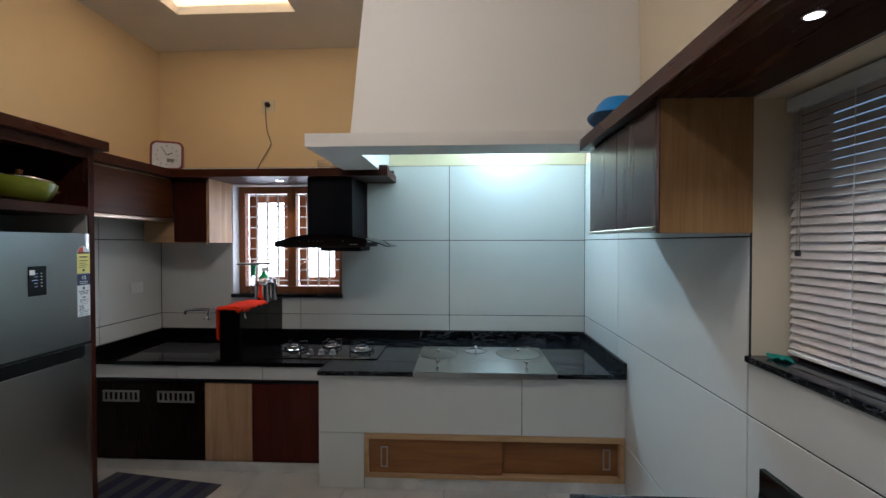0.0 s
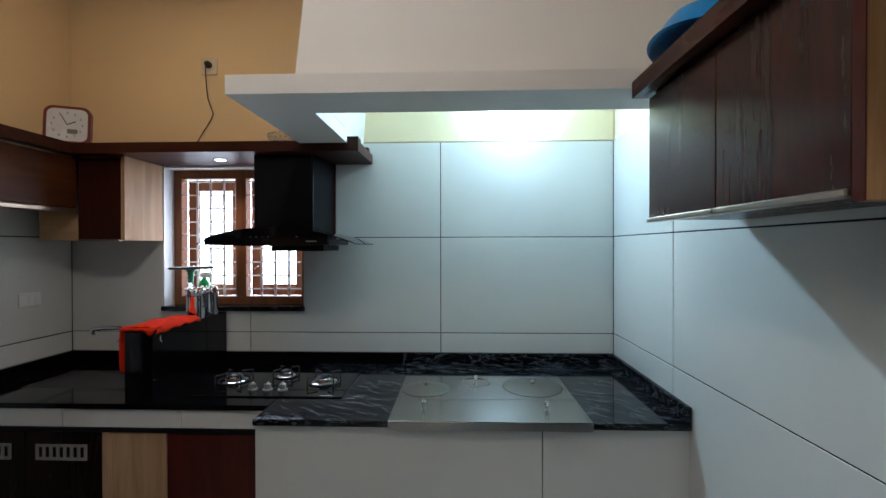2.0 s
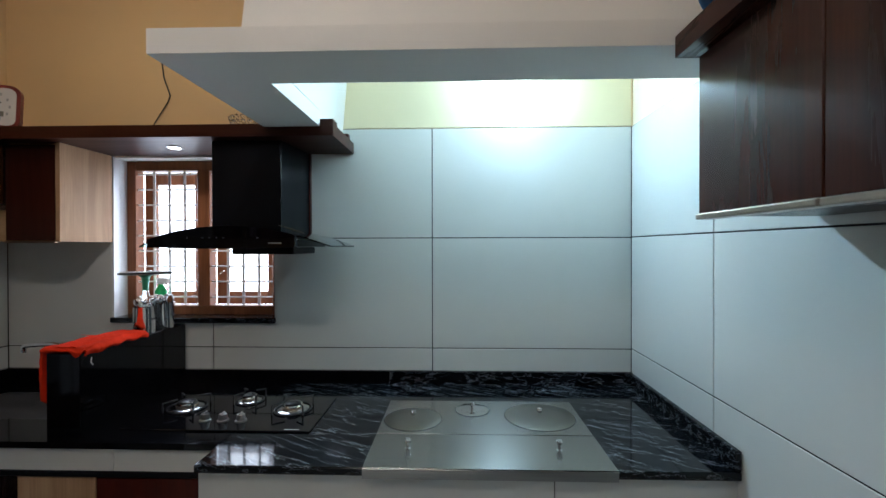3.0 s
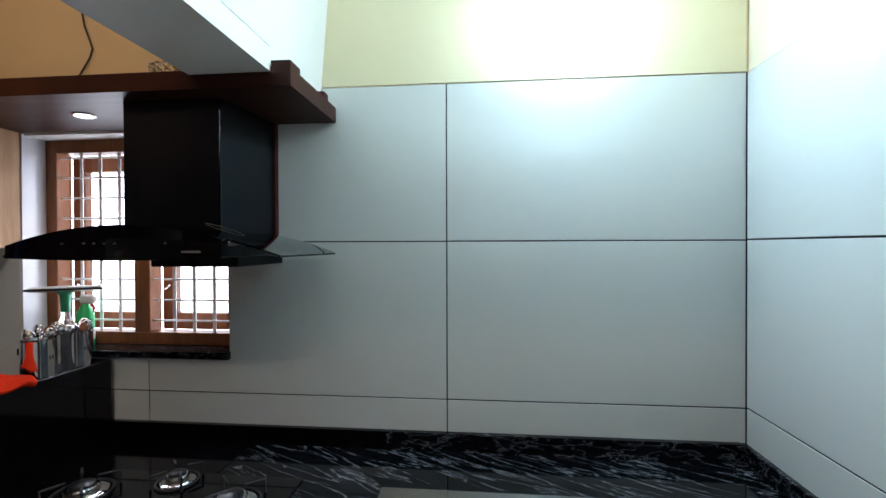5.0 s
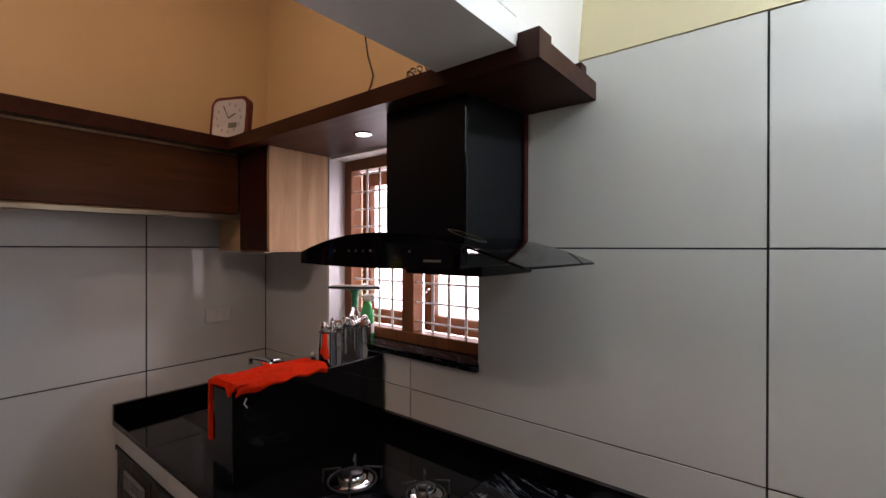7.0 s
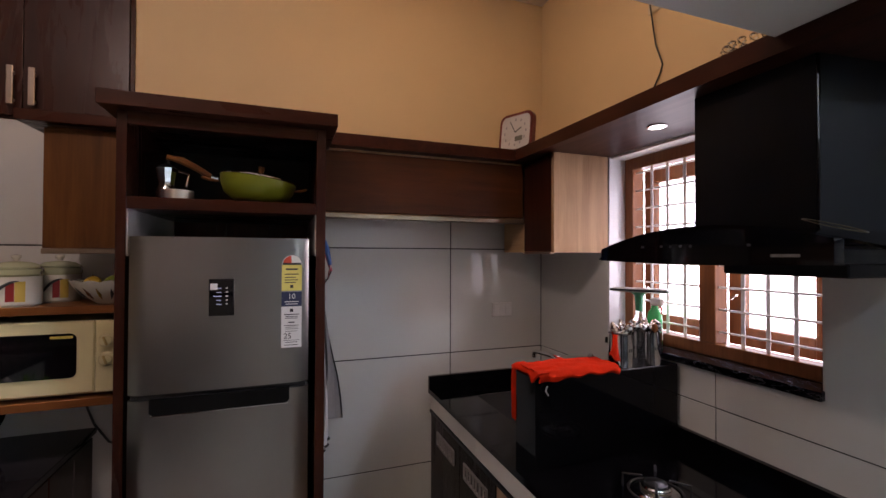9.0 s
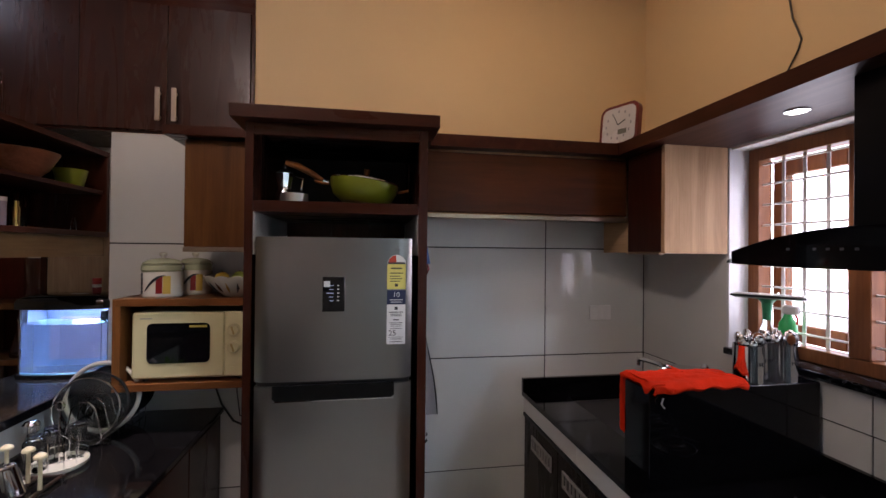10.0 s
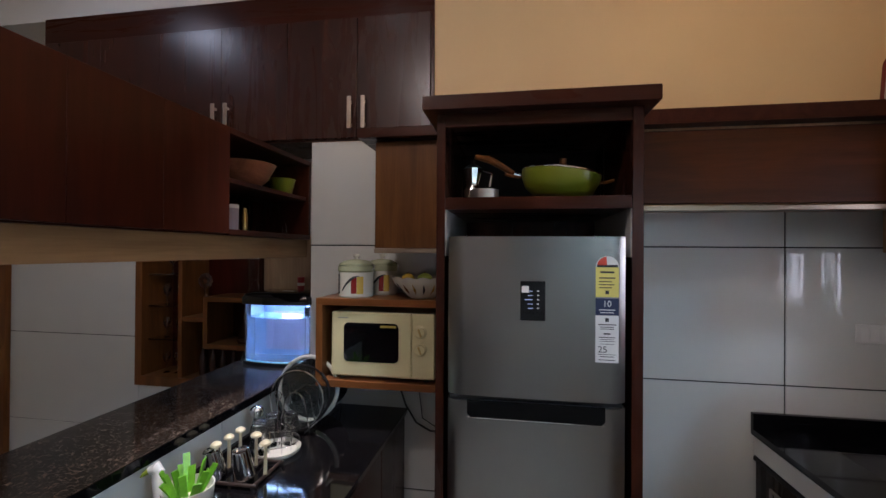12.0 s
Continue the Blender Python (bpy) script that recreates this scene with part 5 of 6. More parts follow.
part("base", turned(-1.985, 1.585, [(0.001, 1.658), (0.034, 1.658), (0.036, 1.70), (0.028, 1.715), (0.026, 1.725), (0.034, 1.765), (0.035, 1.782), (0.001, 1.784)], 10), CHROME, moka)
part("lid", turned(-1.985, 1.585, [(0.034, 1.7842), (0.02, 1.795), (0.008, 1.80), (0.008, 1.815), (0.001, 1.817)], 10), BLACK_PLASTIC, moka)
part("handle", piped([(-1.985, 1.622, 1.775), (-1.985, 1.655, 1.765), (-1.985, 1.648, 1.715)], 0.005, 8), CHROME, moka)
solid("steel_ring_tin", turned(-1.93, 1.632, [(0.001, 1.6578), (0.05, 1.6578), (0.051, 1.662), (0.051, 1.695), (0.047, 1.695), (0.046, 1.664), (0.001, 1.663)], 28), brushed("pale_aluminium", (0.75, 0.73, 0.70), 0.4, "z"), "shallow pale aluminium tin on the shelf", "tin", (-1.93, 1.632, 1.6578))

apron = thing("hanging_apron", (-2.2, 2.15, 1.31), "grey cloth apron with dark piping hung on a hook", "apron")
GREYF = plain("grey_fabric", (0.20, 0.195, 0.20), 0.95, bump=0.5, fine=400)


def drape(u, v):
    spread = 0.15 + 0.85 * min(1, v * 1.5)
    return (-2.20 - (u - 0.3) * 0.24 * spread, 2.146 + 0.012 + 0.016 * spread * (1 + math.sin(u * 11 + v * 4)) + 0.085 * u * v, 1.285 - 0.55 * v - 0.09 * u * v)


part("cloth", cloth_sheet(drape, 20, 26, 0.003), GREYF, apron)
part("piping", piped([Vector(drape(1.0, k / 20)) + Vector((0.002, 0.003, 0)) for k in range(5, 21)], 0.0035, 6), BLACK_PLASTIC, apron)
part("hook", piped([(-2.18, 2.1405, 1.33), (-2.18, 2.16, 1.33), (-2.18, 2.165, 1.31), (-2.18, 2.16, 1.275)], 0.003, 8), CHROME, apron)
towel_w = thing("hand_towel", (-2.06, 2.15, 1.26), "white cotton hand towel hung beside the apron", "towel")
part("cloth", cloth_sheet(lambda u, v: (-2.03 - 0.13 * (u - 0.2) * (0.35 + 0.65 * min(1, 2 * v)), 2.1435 + 0.011 * (1 + math.sin(u * 12 + v * 3)) * min(1, 0.3 + v) + 0.02 * u * v, 1.27 - 0.62 * v), 18, 22, 0.004), plain("white_cotton", (0.62, 0.60, 0.62), 0.95, bump=0.6, fine=350), towel_w)
part("hem", piped([(-2.03 - 0.13 * (k / 10 - 0.2), 2.1465 + 0.011 * (1 + math.sin(k / 10 * 12 + 3)) + 0.02 * k / 10, 0.65) for k in range(11)], 0.006, 6), BLACK_PLASTIC, towel_w)
part("peg", piped([(-2.05, 2.1405, 1.285), (-2.05, 2.158, 1.285), (-2.05, 2.16, 1.27)], 0.0035, 8), CHROME, towel_w)
spatula = thing("wooden_spatula", (-1.99, 2.15, 1.2), "slim pale wooden spatula hung on the panel", "spatula")
part("blade", one(-2.005, -1.975, 2.1405, 2.147, 1.25, 1.36, 0.002), OAK, spatula)
part("handle", piped([(-1.99, 2.145, 1.2505), (-1.99, 2.145, 1.10)], [0.006, 0.005], 8), OAK, spatula)
red_lighter = thing("gas_lighter", (-2.235, 2.155, 1.35), "red handled kitchen lighter on a hook", "lighter")
part("grip", piped([(-2.225, 2.160, 1.50), (-2.22, 2.180, 1.46), (-2.215, 2.20, 1.39)], [0.006, 0.008, 0.006], 10), plain("red_grip", (0.45, 0.02, 0.05), 0.4), red_lighter)
part("nozzle", piped([(-2.215, 2.20, 1.39), (-2.22, 2.185, 1.35), (-2.235, 2.1405, 1.345)], 0.003, 8), CHROME, red_lighter)
brush = thing("gas_lighter", (-2.18, 2.155, 1.35), "blue handled kitchen lighter on a hook", "lighter")
part("grip", piped([(-2.16, 2.165, 1.53), (-2.158, 2.175, 1.49), (-2.156, 2.19, 1.42)], [0.008, 0.012, 0.009], 10), plain("blue_grip", (0.02, 0.10, 0.35), 0.4), brush)
part("nozzle", piped([(-2.156, 2.19, 1.42), (-2.158, 2.18, 1.36), (-2.165, 2.165, 1.335), (-2.18, 2.16, 1.33)], 0.003, 8), CHROME, brush)

# ---- microwave and what stands above it ----
mw = thing("microwave", (-2.3, 1.18, 0.916), "cream microwave oven with two round dials", "microwave")
CREAM = plain("cream_plastic", (0.62, 0.56, 0.32), 0.4, var=0.03)
MF = -2.160
part("body", one(-2.44, MF - 0.02, 0.955, 1.408, 0.926, 1.208, 0.006), CREAM, mw)
part("door", one(MF - 0.0195, MF, 0.953, 1.312, 0.934, 1.210, 0.006), CREAM, mw)
wd = prism(bmesh.new(), rounded(0.245, 0.168, 0.022), 0, 0.003)
wdm = Matrix(((0, 0, 1, MF - 0.0005), (1, 0, 0, 1.134), (0, 1, 0, 1.081), (0, 0, 0, 1)))
part("window", placed(wd, wdm), BLACK_GLASS, mw, "black glass oven window")
part("window_label", one(MF + 0.0026, MF + 0.003, 1.175, 1.245, 1.146, 1.156, 0), plain("yellow_label", (0.5, 0.4, 0.08), 0.5), mw)
part("badge", one(MF, MF + 0.0006, 0.985, 1.03, 1.182, 1.187, 0), plain("grey_print_mw", (0.3, 0.3, 0.25), 0.5), mw)
part("control_panel", one(MF - 0.0195, MF, 1.314, 1.410, 0.934, 1.210, 0.004), CREAM, mw)
for z in (1.133, 1.060):
    d = part("dial", placed(turned(0, 0, [(0.027, 0), (0.027, 0.006), (0.021, 0.010), (0.020, 0.018), (0.001, 0.019)], 28), pose(MF, 1.352, z, 0, 90, 0)), CREAM, mw)
    part("dial_grip", placed(one(-0.018, 0.018, -0.004, 0.004, 0.0192, 0.026, 0.002), pose(MF, 1.352, z, 0, 90, 0) @ Matrix.Rotation(radians(20), 4, "Z")), plain("gold_plastic", (0.45, 0.33, 0.12), 0.35), d)
part("vent_panel", one(MF, MF + 0.0012, 1.335, 1.395, 0.955, 0.975, 0), CREAM, mw)
for y in (0.99, 1.37):
    part("foot", turned(-2.2, y, [(0.012, 0.9155), (0.012, 0.9262)], 12), BLACK_PLASTIC, mw)
cable = thing("power_cable", (-2.455, 1.25, 0.80), "thin black power cable hanging under the shelf", "cable")
part("cable", piped([(-2.44, 1.17, 0.884), (-2.445, 1.19, 0.80), (-2.45, 1.215, 0.72), (-2.45, 1.27, 0.635), (-2.45, 1.34, 0.60), (-2.45, 1.42, 0.60), (-2.45, 1.47, 0.62)], 0.005, 8), BLACK_PLASTIC, cable)
part("cable", piped([(-2.44, 1.285, 0.884), (-2.45, 1.285, 0.78), (-2.45, 1.30, 0.66), (-2.45, 1.36, 0.625), (-2.45, 1.47, 0.70)], 0.003, 8), BLACK_PLASTIC, cable)

IVORY = plain("ivory_ceramic", (0.66, 0.64, 0.55), 0.18, var=0.04, bump=0.0)
PALEG = plain("pale_green_ceramic", (0.42, 0.45, 0.28), 0.2, var=0.05, bump=0.0)


def jar(x, y, r, deco):
    z = 1.2683
    j = thing("ceramic_jar", (x, y, z), "white ceramic jar with green lid and painted motif", "jar", "ceramic jars")
    part("body", turned(x, y, [(0.001, z), (r * 0.92, z), (r, z + 0.008), (r, z + 0.105), (r * 0.97, z + 0.112), (0.001, z + 0.112)], 36), IVORY, j)
    part("neck", turned(x, y, [(r * 0.98, z + 0.1122), (r * 1.04, z + 0.12), (r * 1.02, z + 0.138), (r * 0.9, z + 0.142), (0.001, z + 0.142)], 36), PALEG, j)
    ld = part("lid", turned(x, y, [(r * 0.98, z + 0.1422), (r * 0.98, z + 0.148), (r * 0.7, z + 0.162), (r * 0.25, z + 0.168), (0.001, z + 0.169)], 36), PALEG, j)
    part("lid_knob", turned(x, y, [(0.008, z + 0.1685), (0.009, z + 0.176), (0.015, z + 0.183), (0.014, z + 0.192), (0.001, z + 0.195)], 20), IVORY, ld)
    part("wire_clip", piped([(x + r * 0.2, y + r * 1.02, z + 0.118), (x + r * 0.2, y + r * 1.16, z + 0.14), (x + r * 0.2, y + r * 1.0, z + 0.146)], 0.003, 6), CHROME, j)

    def patch(a0, a1, z0, z1, mat):
        bm, m = bmesh.new(), 10
        rows = []
        for i in range(m + 1):
            a = radians(a0 + (a1 - a0) * i / m)
            rows.append([bm.verts.new((x + rr * math.cos(a), y + rr * math.sin(a), zz)) for rr, zz in ((r + 0.0008, z + z0), (r + 0.0008, z + z1), (r - 0.001, z + z1), (r - 0.001, z + z0))])
        for a, b in zip(rows, rows[1:]):
            for k in range(4):
                bm.faces.new((a[k], b[k], b[(k + 1) % 4], a[(k + 1) % 4]))
        bmesh.ops.recalc_face_normals(bm, faces=bm.faces)
        part("motif", bm, mat, j)
    if deco:
        patch(4, 22, 0.02, 0.09, plain("maroon_glaze", (0.25, 0.02, 0.02), 0.2)); patch(22.5, 44, 0.018, 0.094, plain("yellow_glaze", (0.6, 0.42, 0.08), 0.2))
        pts = [(x + (r + 0.001) * math.cos(radians(a)), y + (r + 0.001) * math.sin(radians(a)), z + 0.03 + 0.065 * math.sin(radians((a + 30) * 1.6))) for a in range(-30, 34, 4)]
        part("motif", piped(pts, [0.0015 + 0.004 * math.sin(math.pi * i / (len(pts) - 1)) for i in range(len(pts))], 6), INK, j)
        for k in range(5):
            part("motif", placed(piped(ring_points((0, 0, 0), 0.0075, "x", 10), 0.0018, 5, True), pose(x, y, z + 0.025 + k * 0.018, 0, 0, -48) @ Matrix.Translation((r + 0.001, 0, 0))), INK, j)


jar(-2.24, 1.035, 0.078, True)
jar(-2.385, 1.112, 0.072, True)

bowl = thing("scalloped_bowl", (-2.27, 1.335, 1.2683), "white scalloped ceramic bowl holding fruit", "bowl")
bm, n = bmesh.new(), 72
rings = []
for r, z in ((0.05, 0.0), (0.055, 0.006), (0.085, 0.035), (0.108, 0.065), (0.122, 0.088), (0.117, 0.088), (0.10, 0.062), (0.078, 0.034), (0.045, 0.012)):
    ring = []
    for i in range(n):
        a = 2 * math.pi * i / n
        k = 1 + (0.03 * abs(math.sin(a * 7)) if r > 0.08 else 0)
        ring.append(bm.verts.new((-2.27 + r * k * math.cos(a), 1.335 + r * k * math.sin(a), 1.2684 + z + (0.008 * abs(math.sin(a * 7)) if z > 0.08 else 0))))
    rings.append(ring)
for a, b in zip(rings, rings[1:]):
    for i in range(n):
        bm.faces.new((a[i], a[(i + 1) % n], b[(i + 1) % n], b[i]))
bm.faces.new(rings[0]); bm.faces.new(rings[-1])
bmesh.ops.recalc_face_normals(bm, faces=bm.faces)
for v in bm.verts:
    v.co.x, v.co.y = -2.27 + (v.co.x + 2.27) * 1.14, 1.335 + (v.co.y - 1.335) * 1.14
part("dish", bm, IVORY, bowl)
for k, mt in enumerate((INK, plain("brown_glaze", (0.12, 0.05, 0.02), 0.2), plain("ochre_glaze", (0.4, 0.25, 0.05), 0.2), INK, plain("ochre_glaze", (0.4, 0.25, 0.05), 0.2))):
    a = radians(-52 + 22 * k)
    part("motif", piped([(-2.27 + 1.14 * rr * math.cos(a + s), 1.335 + 1.14 * rr * math.sin(a + s), 1.2684 + zz) for rr, zz, s in ((0.070, 0.020, 0), (0.091, 0.040, 0.03), (0.1105, 0.066, 0))], [0.001, 0.006, 0.001], 8), mt, bowl)


def fruit(x, y, z, r, mat, name, label):
    bm = bmesh.new()
    bmesh.ops.create_icosphere(bm, subdivisions=3, radius=r, matrix=Matrix.Translation((x, y, z)) @ Matrix.Diagonal((1, 1, 0.92, 1)))
    for v in bm.verts:
        v.co += (v.co - Vector((x, y, z))) * 0.05 * noise.noise(v.co * 40)
    f = thing(name, (x, y, z - r), label, "fruit", "fruit in the bowl")
    part("flesh", bm, mat, f)
    part("stem", piped([(x, y, z + r * 0.85), (x + 0.002, y, z + r * 1.05)], 0.0025, 6), TEAK, f)


LIME = plain("lime_peel", (0.16, 0.20, 0.02), 0.4, var=0.2, scale=30, bump=0.3); ORANGE = plain("yellow_peel", (0.45, 0.30, 0.02), 0.4, var=0.2, scale=30, bump=0.3)
fruit(-2.245, 1.275, 1.350, 0.030, ORANGE, "lemon", "ripe yellow lemon lying in the bowl")
fruit(-2.22, 1.355, 1.348, 0.036, LIME, "guava", "round green guava lying in the bowl")
fruit(-2.31, 1.34, 1.335, 0.036, LIME, "guava", "round green guava lying in the bowl")
fruit(-2.27, 1.42, 1.338, 0.03, plain("plum_skin", (0.06, 0.02, 0.015), 0.35), "plum", "dark brown plum lying in the bowl")

# ---- in the open end of the hanging cabinet ----
solid("wooden_bowl", turned(-2.11, 0.56, [(0.001, 1.7465), (0.06, 1.7465), (0.10, 1.785), (0.135, 1.852), (0.129, 1.852), (0.094, 1.788), (0.055, 1.753), (0.001, 1.753)], 40), wood("coconut_wood", (0.16, 0.05, 0.025), (0.34, 0.13, 0.07), "x", 0.4), "reddish turned wooden bowl on the shelf", "bowl", (-2.11, 0.56, 1.7465))
solid("green_bowl", turned(-2.325, 0.62, [(0.001, 1.7465), (0.042, 1.7465), (0.047, 1.755), (0.06, 1.812), (0.063, 1.82), (0.057, 1.818), (0.043, 1.757), (0.001, 1.753)], 32), PG, "small lime green bowl on the shelf", "bowl", (-2.325, 0.62, 1.7465))
can = thing("storage_canister", (-1.935, 0.62, 1.5525), "pale lilac canister with a clear lid", "canister")
part("body", turned(-1.935, 0.62, [(0.001, 1.5525), (0.032, 1.5525), (0.033, 1.64), (0.001, 1.64)], 24), plain("lilac_plastic", (0.38, 0.33, 0.42), 0.35), can)
part("lid", turned(-1.935, 0.62, [(0.034, 1.6402), (0.034, 1.655), (0.001, 1.656)], 24), WHITE_PLASTIC, can)
solid("brass_flask", turned(-2.01, 0.635, [(0.001, 1.5525), (0.012, 1.5525), (0.013, 1.62), (0.009, 1.632), (0.009, 1.648), (0.001, 1.65)], 20), plain("brass", (0.6, 0.42, 0.15), 0.25, 1.0), "slim brass flask on the lower shelf", "flask", (-2.01, 0.635, 1.5525))
solid("glass_bottle", turned(-2.30, 0.65, [(0.001, 1.5525), (0.011, 1.5525), (0.011, 1.59), (0.005, 1.60), (0.005, 1.61), (0.001, 1.611)], 16), CLEAR, "tiny clear glass bottle on the shelf", "bottle", (-2.30, 0.65, 1.5525))

# ---- aquarium ----
aq = thing("aquarium", (-2.52, 0.52, 0.88), "small lit aquarium with bow front and black lid", "aquarium")


def bow(x_back, x_front, y0, y1, bulge, cut, n=12):
    pts = [(x_back, y0), (x_front - cut, y0)]
    for i in range(n + 1):
        u = i / n
        pts.append((x_front + bulge * (1 - (2 * u - 1) ** 2), y0 + cut * 0.35 + u * (y1 - y0 - cut * 0.7)))
    return pts + [(x_front - cut, y1), (x_back, y1)]


def shell(outer, inner, z0, z1):
    bm, n = bmesh.new(), len(outer)
    vs = [[bm.verts.new((x, y, z)) for x, y in o] for o, z in ((outer, z0), (outer, z1), (inner, z1), (inner, z0))]
    for a, b in ((0, 1), (1, 2), (2, 3), (3, 0)):
        for i in range(n):
            bm.faces.new((vs[a][i], vs[a][(i + 1) % n], vs[b][(i + 1) % n], vs[b][i]))
    bmesh.ops.recalc_face_normals(bm, faces=bm.faces)
    return bm


part("base", prism(bmesh.new(), bow(-2.635, -2.435, 0.335, 0.705, 0.03, 0.03), 0.8803, 0.897), BLACK_PLASTIC, aq)
tank = part("tank", shell(bow(-2.63, -2.44, 0.34, 0.70, 0.03, 0.03), bow(-2.625, -2.445, 0.345, 0.695, 0.03, 0.03), 0.8972, 1.195), CLEAR, aq, "clear bowed glass tank")
tank.visible_shadow = False
water = part("water", prism(bmesh.new(), bow(-2.622, -2.448, 0.348, 0.692, 0.03, 0.03), 0.905, 1.125), glass("blue_water", (0.88, 0.94, 1.0), 0.0, 1.33), aq, "clear blue lit water")
water.visible_shadow = False
# Added pad; the cyan glow at the tank's bottom is put into its colour.
part("floor_pad", prism(bmesh.new(), bow(-2.623, -2.446, 0.347, 0.693, 0.03, 0.03), 0.8974, 0.9045), plain("cyan_glow_pad", (0.50, 0.88, 0.98), 0.6), aq)
# Added sheets whose blue stands for light refracted at the bowed sides.
BACKING = plain("blue_refraction_backing", (0.16, 0.20, 0.30), 0.7)
part("back_sheet", one(-2.6248, -2.6238, 0.347, 0.693, 0.9055, 1.19, 0), BACKING, aq, "added blue sheet standing for light refracted at the tank sides")
part("back_panel", one(-2.6236, -2.6226, 0.405, 0.635, 0.935, 1.135, 0), plain("lavender_backing", (0.26, 0.20, 0.25), 0.7), aq, "lavender panel at the back")
part("side_sheet", one(-2.62, -2.50, 0.3452, 0.3462, 0.9055, 1.19, 0), BACKING, aq)
part("filter", one(-2.52, -2.49, 0.655, 0.68, 1.13, 1.18, 0.004), BLACK_PLASTIC, aq)
part("filter_tube", piped([(-2.505, 0.668, 1.13), (-2.505, 0.668, 0.91)], 0.004, 8), BLACK_PLASTIC, aq)
lidp = bmesh.new()
levels = ((1.195, 1.0), (1.228, 1.0), (1.246, 0.93), (1.257, 0.80), (1.260, 0.60))
prev = None
for z, k in levels:
    ringv = [lidp.verts.new((-2.54 + (x + 2.54) * k, 0.519 + (y - 0.519) * k, z)) for x, y in bow(-2.64, -2.43, 0.328, 0.710, 0.03, 0.03)]
    if prev:
        for i in range(len(ringv)):
            lidp.faces.new((prev[i], prev[(i + 1) % len(ringv)], ringv[(i + 1) % len(ringv)], ringv[i]))
    else:
        lidp.faces.new(ringv[::-1])
    prev = ringv
lidp.faces.new(prev)
bmesh.ops.recalc_face_normals(lidp, faces=lidp.faces)
part("lid", lidp, BLACK_GLASS, aq, "glossy black domed lid")
part("light_bar", one(-2.57, -2.50, 0.38, 0.66, 1.189, 1.1948, 0), glow("aquarium_glow", (0.45, 0.70, 1.0), 6), aq, "blue white light bar under the lid")
part("lid_badge", one(-2.50, -2.47, 0.54, 0.60, 1.2602, 1.262, 0), BRONZE, aq)
red = thing("food_tub", (-2.56, 0.60, 1.26), "small red and white fish food tub", "tub")
part("tub", turned(-2.56, 0.60, [(0.001, 1.2603), (0.018, 1.2603), (0.018, 1.315), (0.001, 1.315)], 20), plain("red_label", (0.40, 0.03, 0.03), 0.4), red)
part("cap", turned(-2.56, 0.60, [(0.019, 1.3152), (0.019, 1.33), (0.001, 1.331)], 20), plain("red_cap", (0.45, 0.04, 0.03), 0.4), red)
part("band", turned(-2.56, 0.60, [(0.0185, 1.285), (0.0185, 1.30), (0.0175, 1.30), (0.0175, 1.285)], 20), WHITE_PLASTIC, red)

# ---- on the side counter ----
rack = thing("plate_rack", (-2.25, 0.83, 0.7), "chrome wire plate rack on the counter", "plate rack")
for y in (0.78, 0.88):
    part("rail", piped([(-2.42, y, 0.715), (-2.06, y, 0.715)], 0.003, 8), CHROME, rack)
for i in range(7):
    x = -2.41 + i * 0.056
    part("divider_wire", piped([(x, 0.765, 0.7003), (x, 0.768, 0.74), (x + 0.004, 0.79, 0.85), (x + 0.004, 0.82, 0.875), (x + 0.004, 0.85, 0.875), (x, 0.87, 0.85), (x, 0.895, 0.74), (x, 0.897, 0.7003)], 0.0025, 6), CHROME, rack)
DG = glass("plate_glass", (0.9, 0.93, 0.93)); BLKP = plain("black_ceramic", (0.012, 0.012, 0.013), 0.15)
for i, (mt, lb) in enumerate(((DG, "clear glass plate with a silver rim"), (DG, "clear glass plate with a dark rim"), (DG, "clear glass plate with a thick cream rim"), (BLKP, "black ceramic dinner plate in the rack"), (BLKP, "black ceramic dinner plate in the rack"), (BLKP, "black ceramic dinner plate in the rack"))):
    x = -2.10 - i * 0.056
    k = (0.97, 1.0, 1.1, 1.0, 1.0, 0.98)[i]
    pm = pose(x, 0.832, 0.7185 + 0.1265 * k, 0, 84, 0) @ Matrix.Scale(k, 4)
    p = thing("dinner_plate", (x, 0.832, 0.718), lb, "plate", "plates in the rack")
    part("plate", placed(turned(0, 0, [(0.001, -0.004), (0.07, -0.004), (0.115, 0.010), (0.126, 0.012), (0.125, 0.015), (0.113, 0.014), (0.07, 0.0), (0.001, 0.0)], 40), pm), mt, p)
    if i < 3:
        part("rim", placed(piped(ring_points((0, 0, 0.0135), 0.124, "z", 40), (0.0028, 0.006, 0.0085)[i], 8, True), pm), (CHROME, BLKP, IVORY)[i], p)

gr = thing("glass_stand", (-1.92, 0.845, 0.7), "round cream tray with chrome pegs for glasses", "glass stand")
part("tray", turned(-1.92, 0.845, [(0.001, 0.7003), (0.078, 0.7003), (0.085, 0.708), (0.086, 0.718), (0.08, 0.716), (0.07, 0.709), (0.001, 0.709)], 40), IVORY, gr)
for k in range(8):
    a = 2 * math.pi * k / 8
    part("peg", piped([(-1.92 + 0.055 * math.cos(a), 0.845 + 0.055 * math.sin(a), 0.709), (-1.92 + 0.055 * math.cos(a), 0.845 + 0.055 * math.sin(a), 0.80)], 0.0025, 6), CHROME, gr)
part("centre_post", piped([(-1.92, 0.845, 0.709), (-1.92, 0.845, 0.90)], 0.003, 8), CHROME, gr)
part("carry_ring", piped(ring_points((-1.92, 0.845, 0.915), 0.015, "x", 16), 0.0025, 6, True), CHROME, gr)
part("guard_ring", piped(ring_points((-1.92, 0.845, 0.745), 0.08, "z", 36), 0.002, 6, True), CHROME, gr)


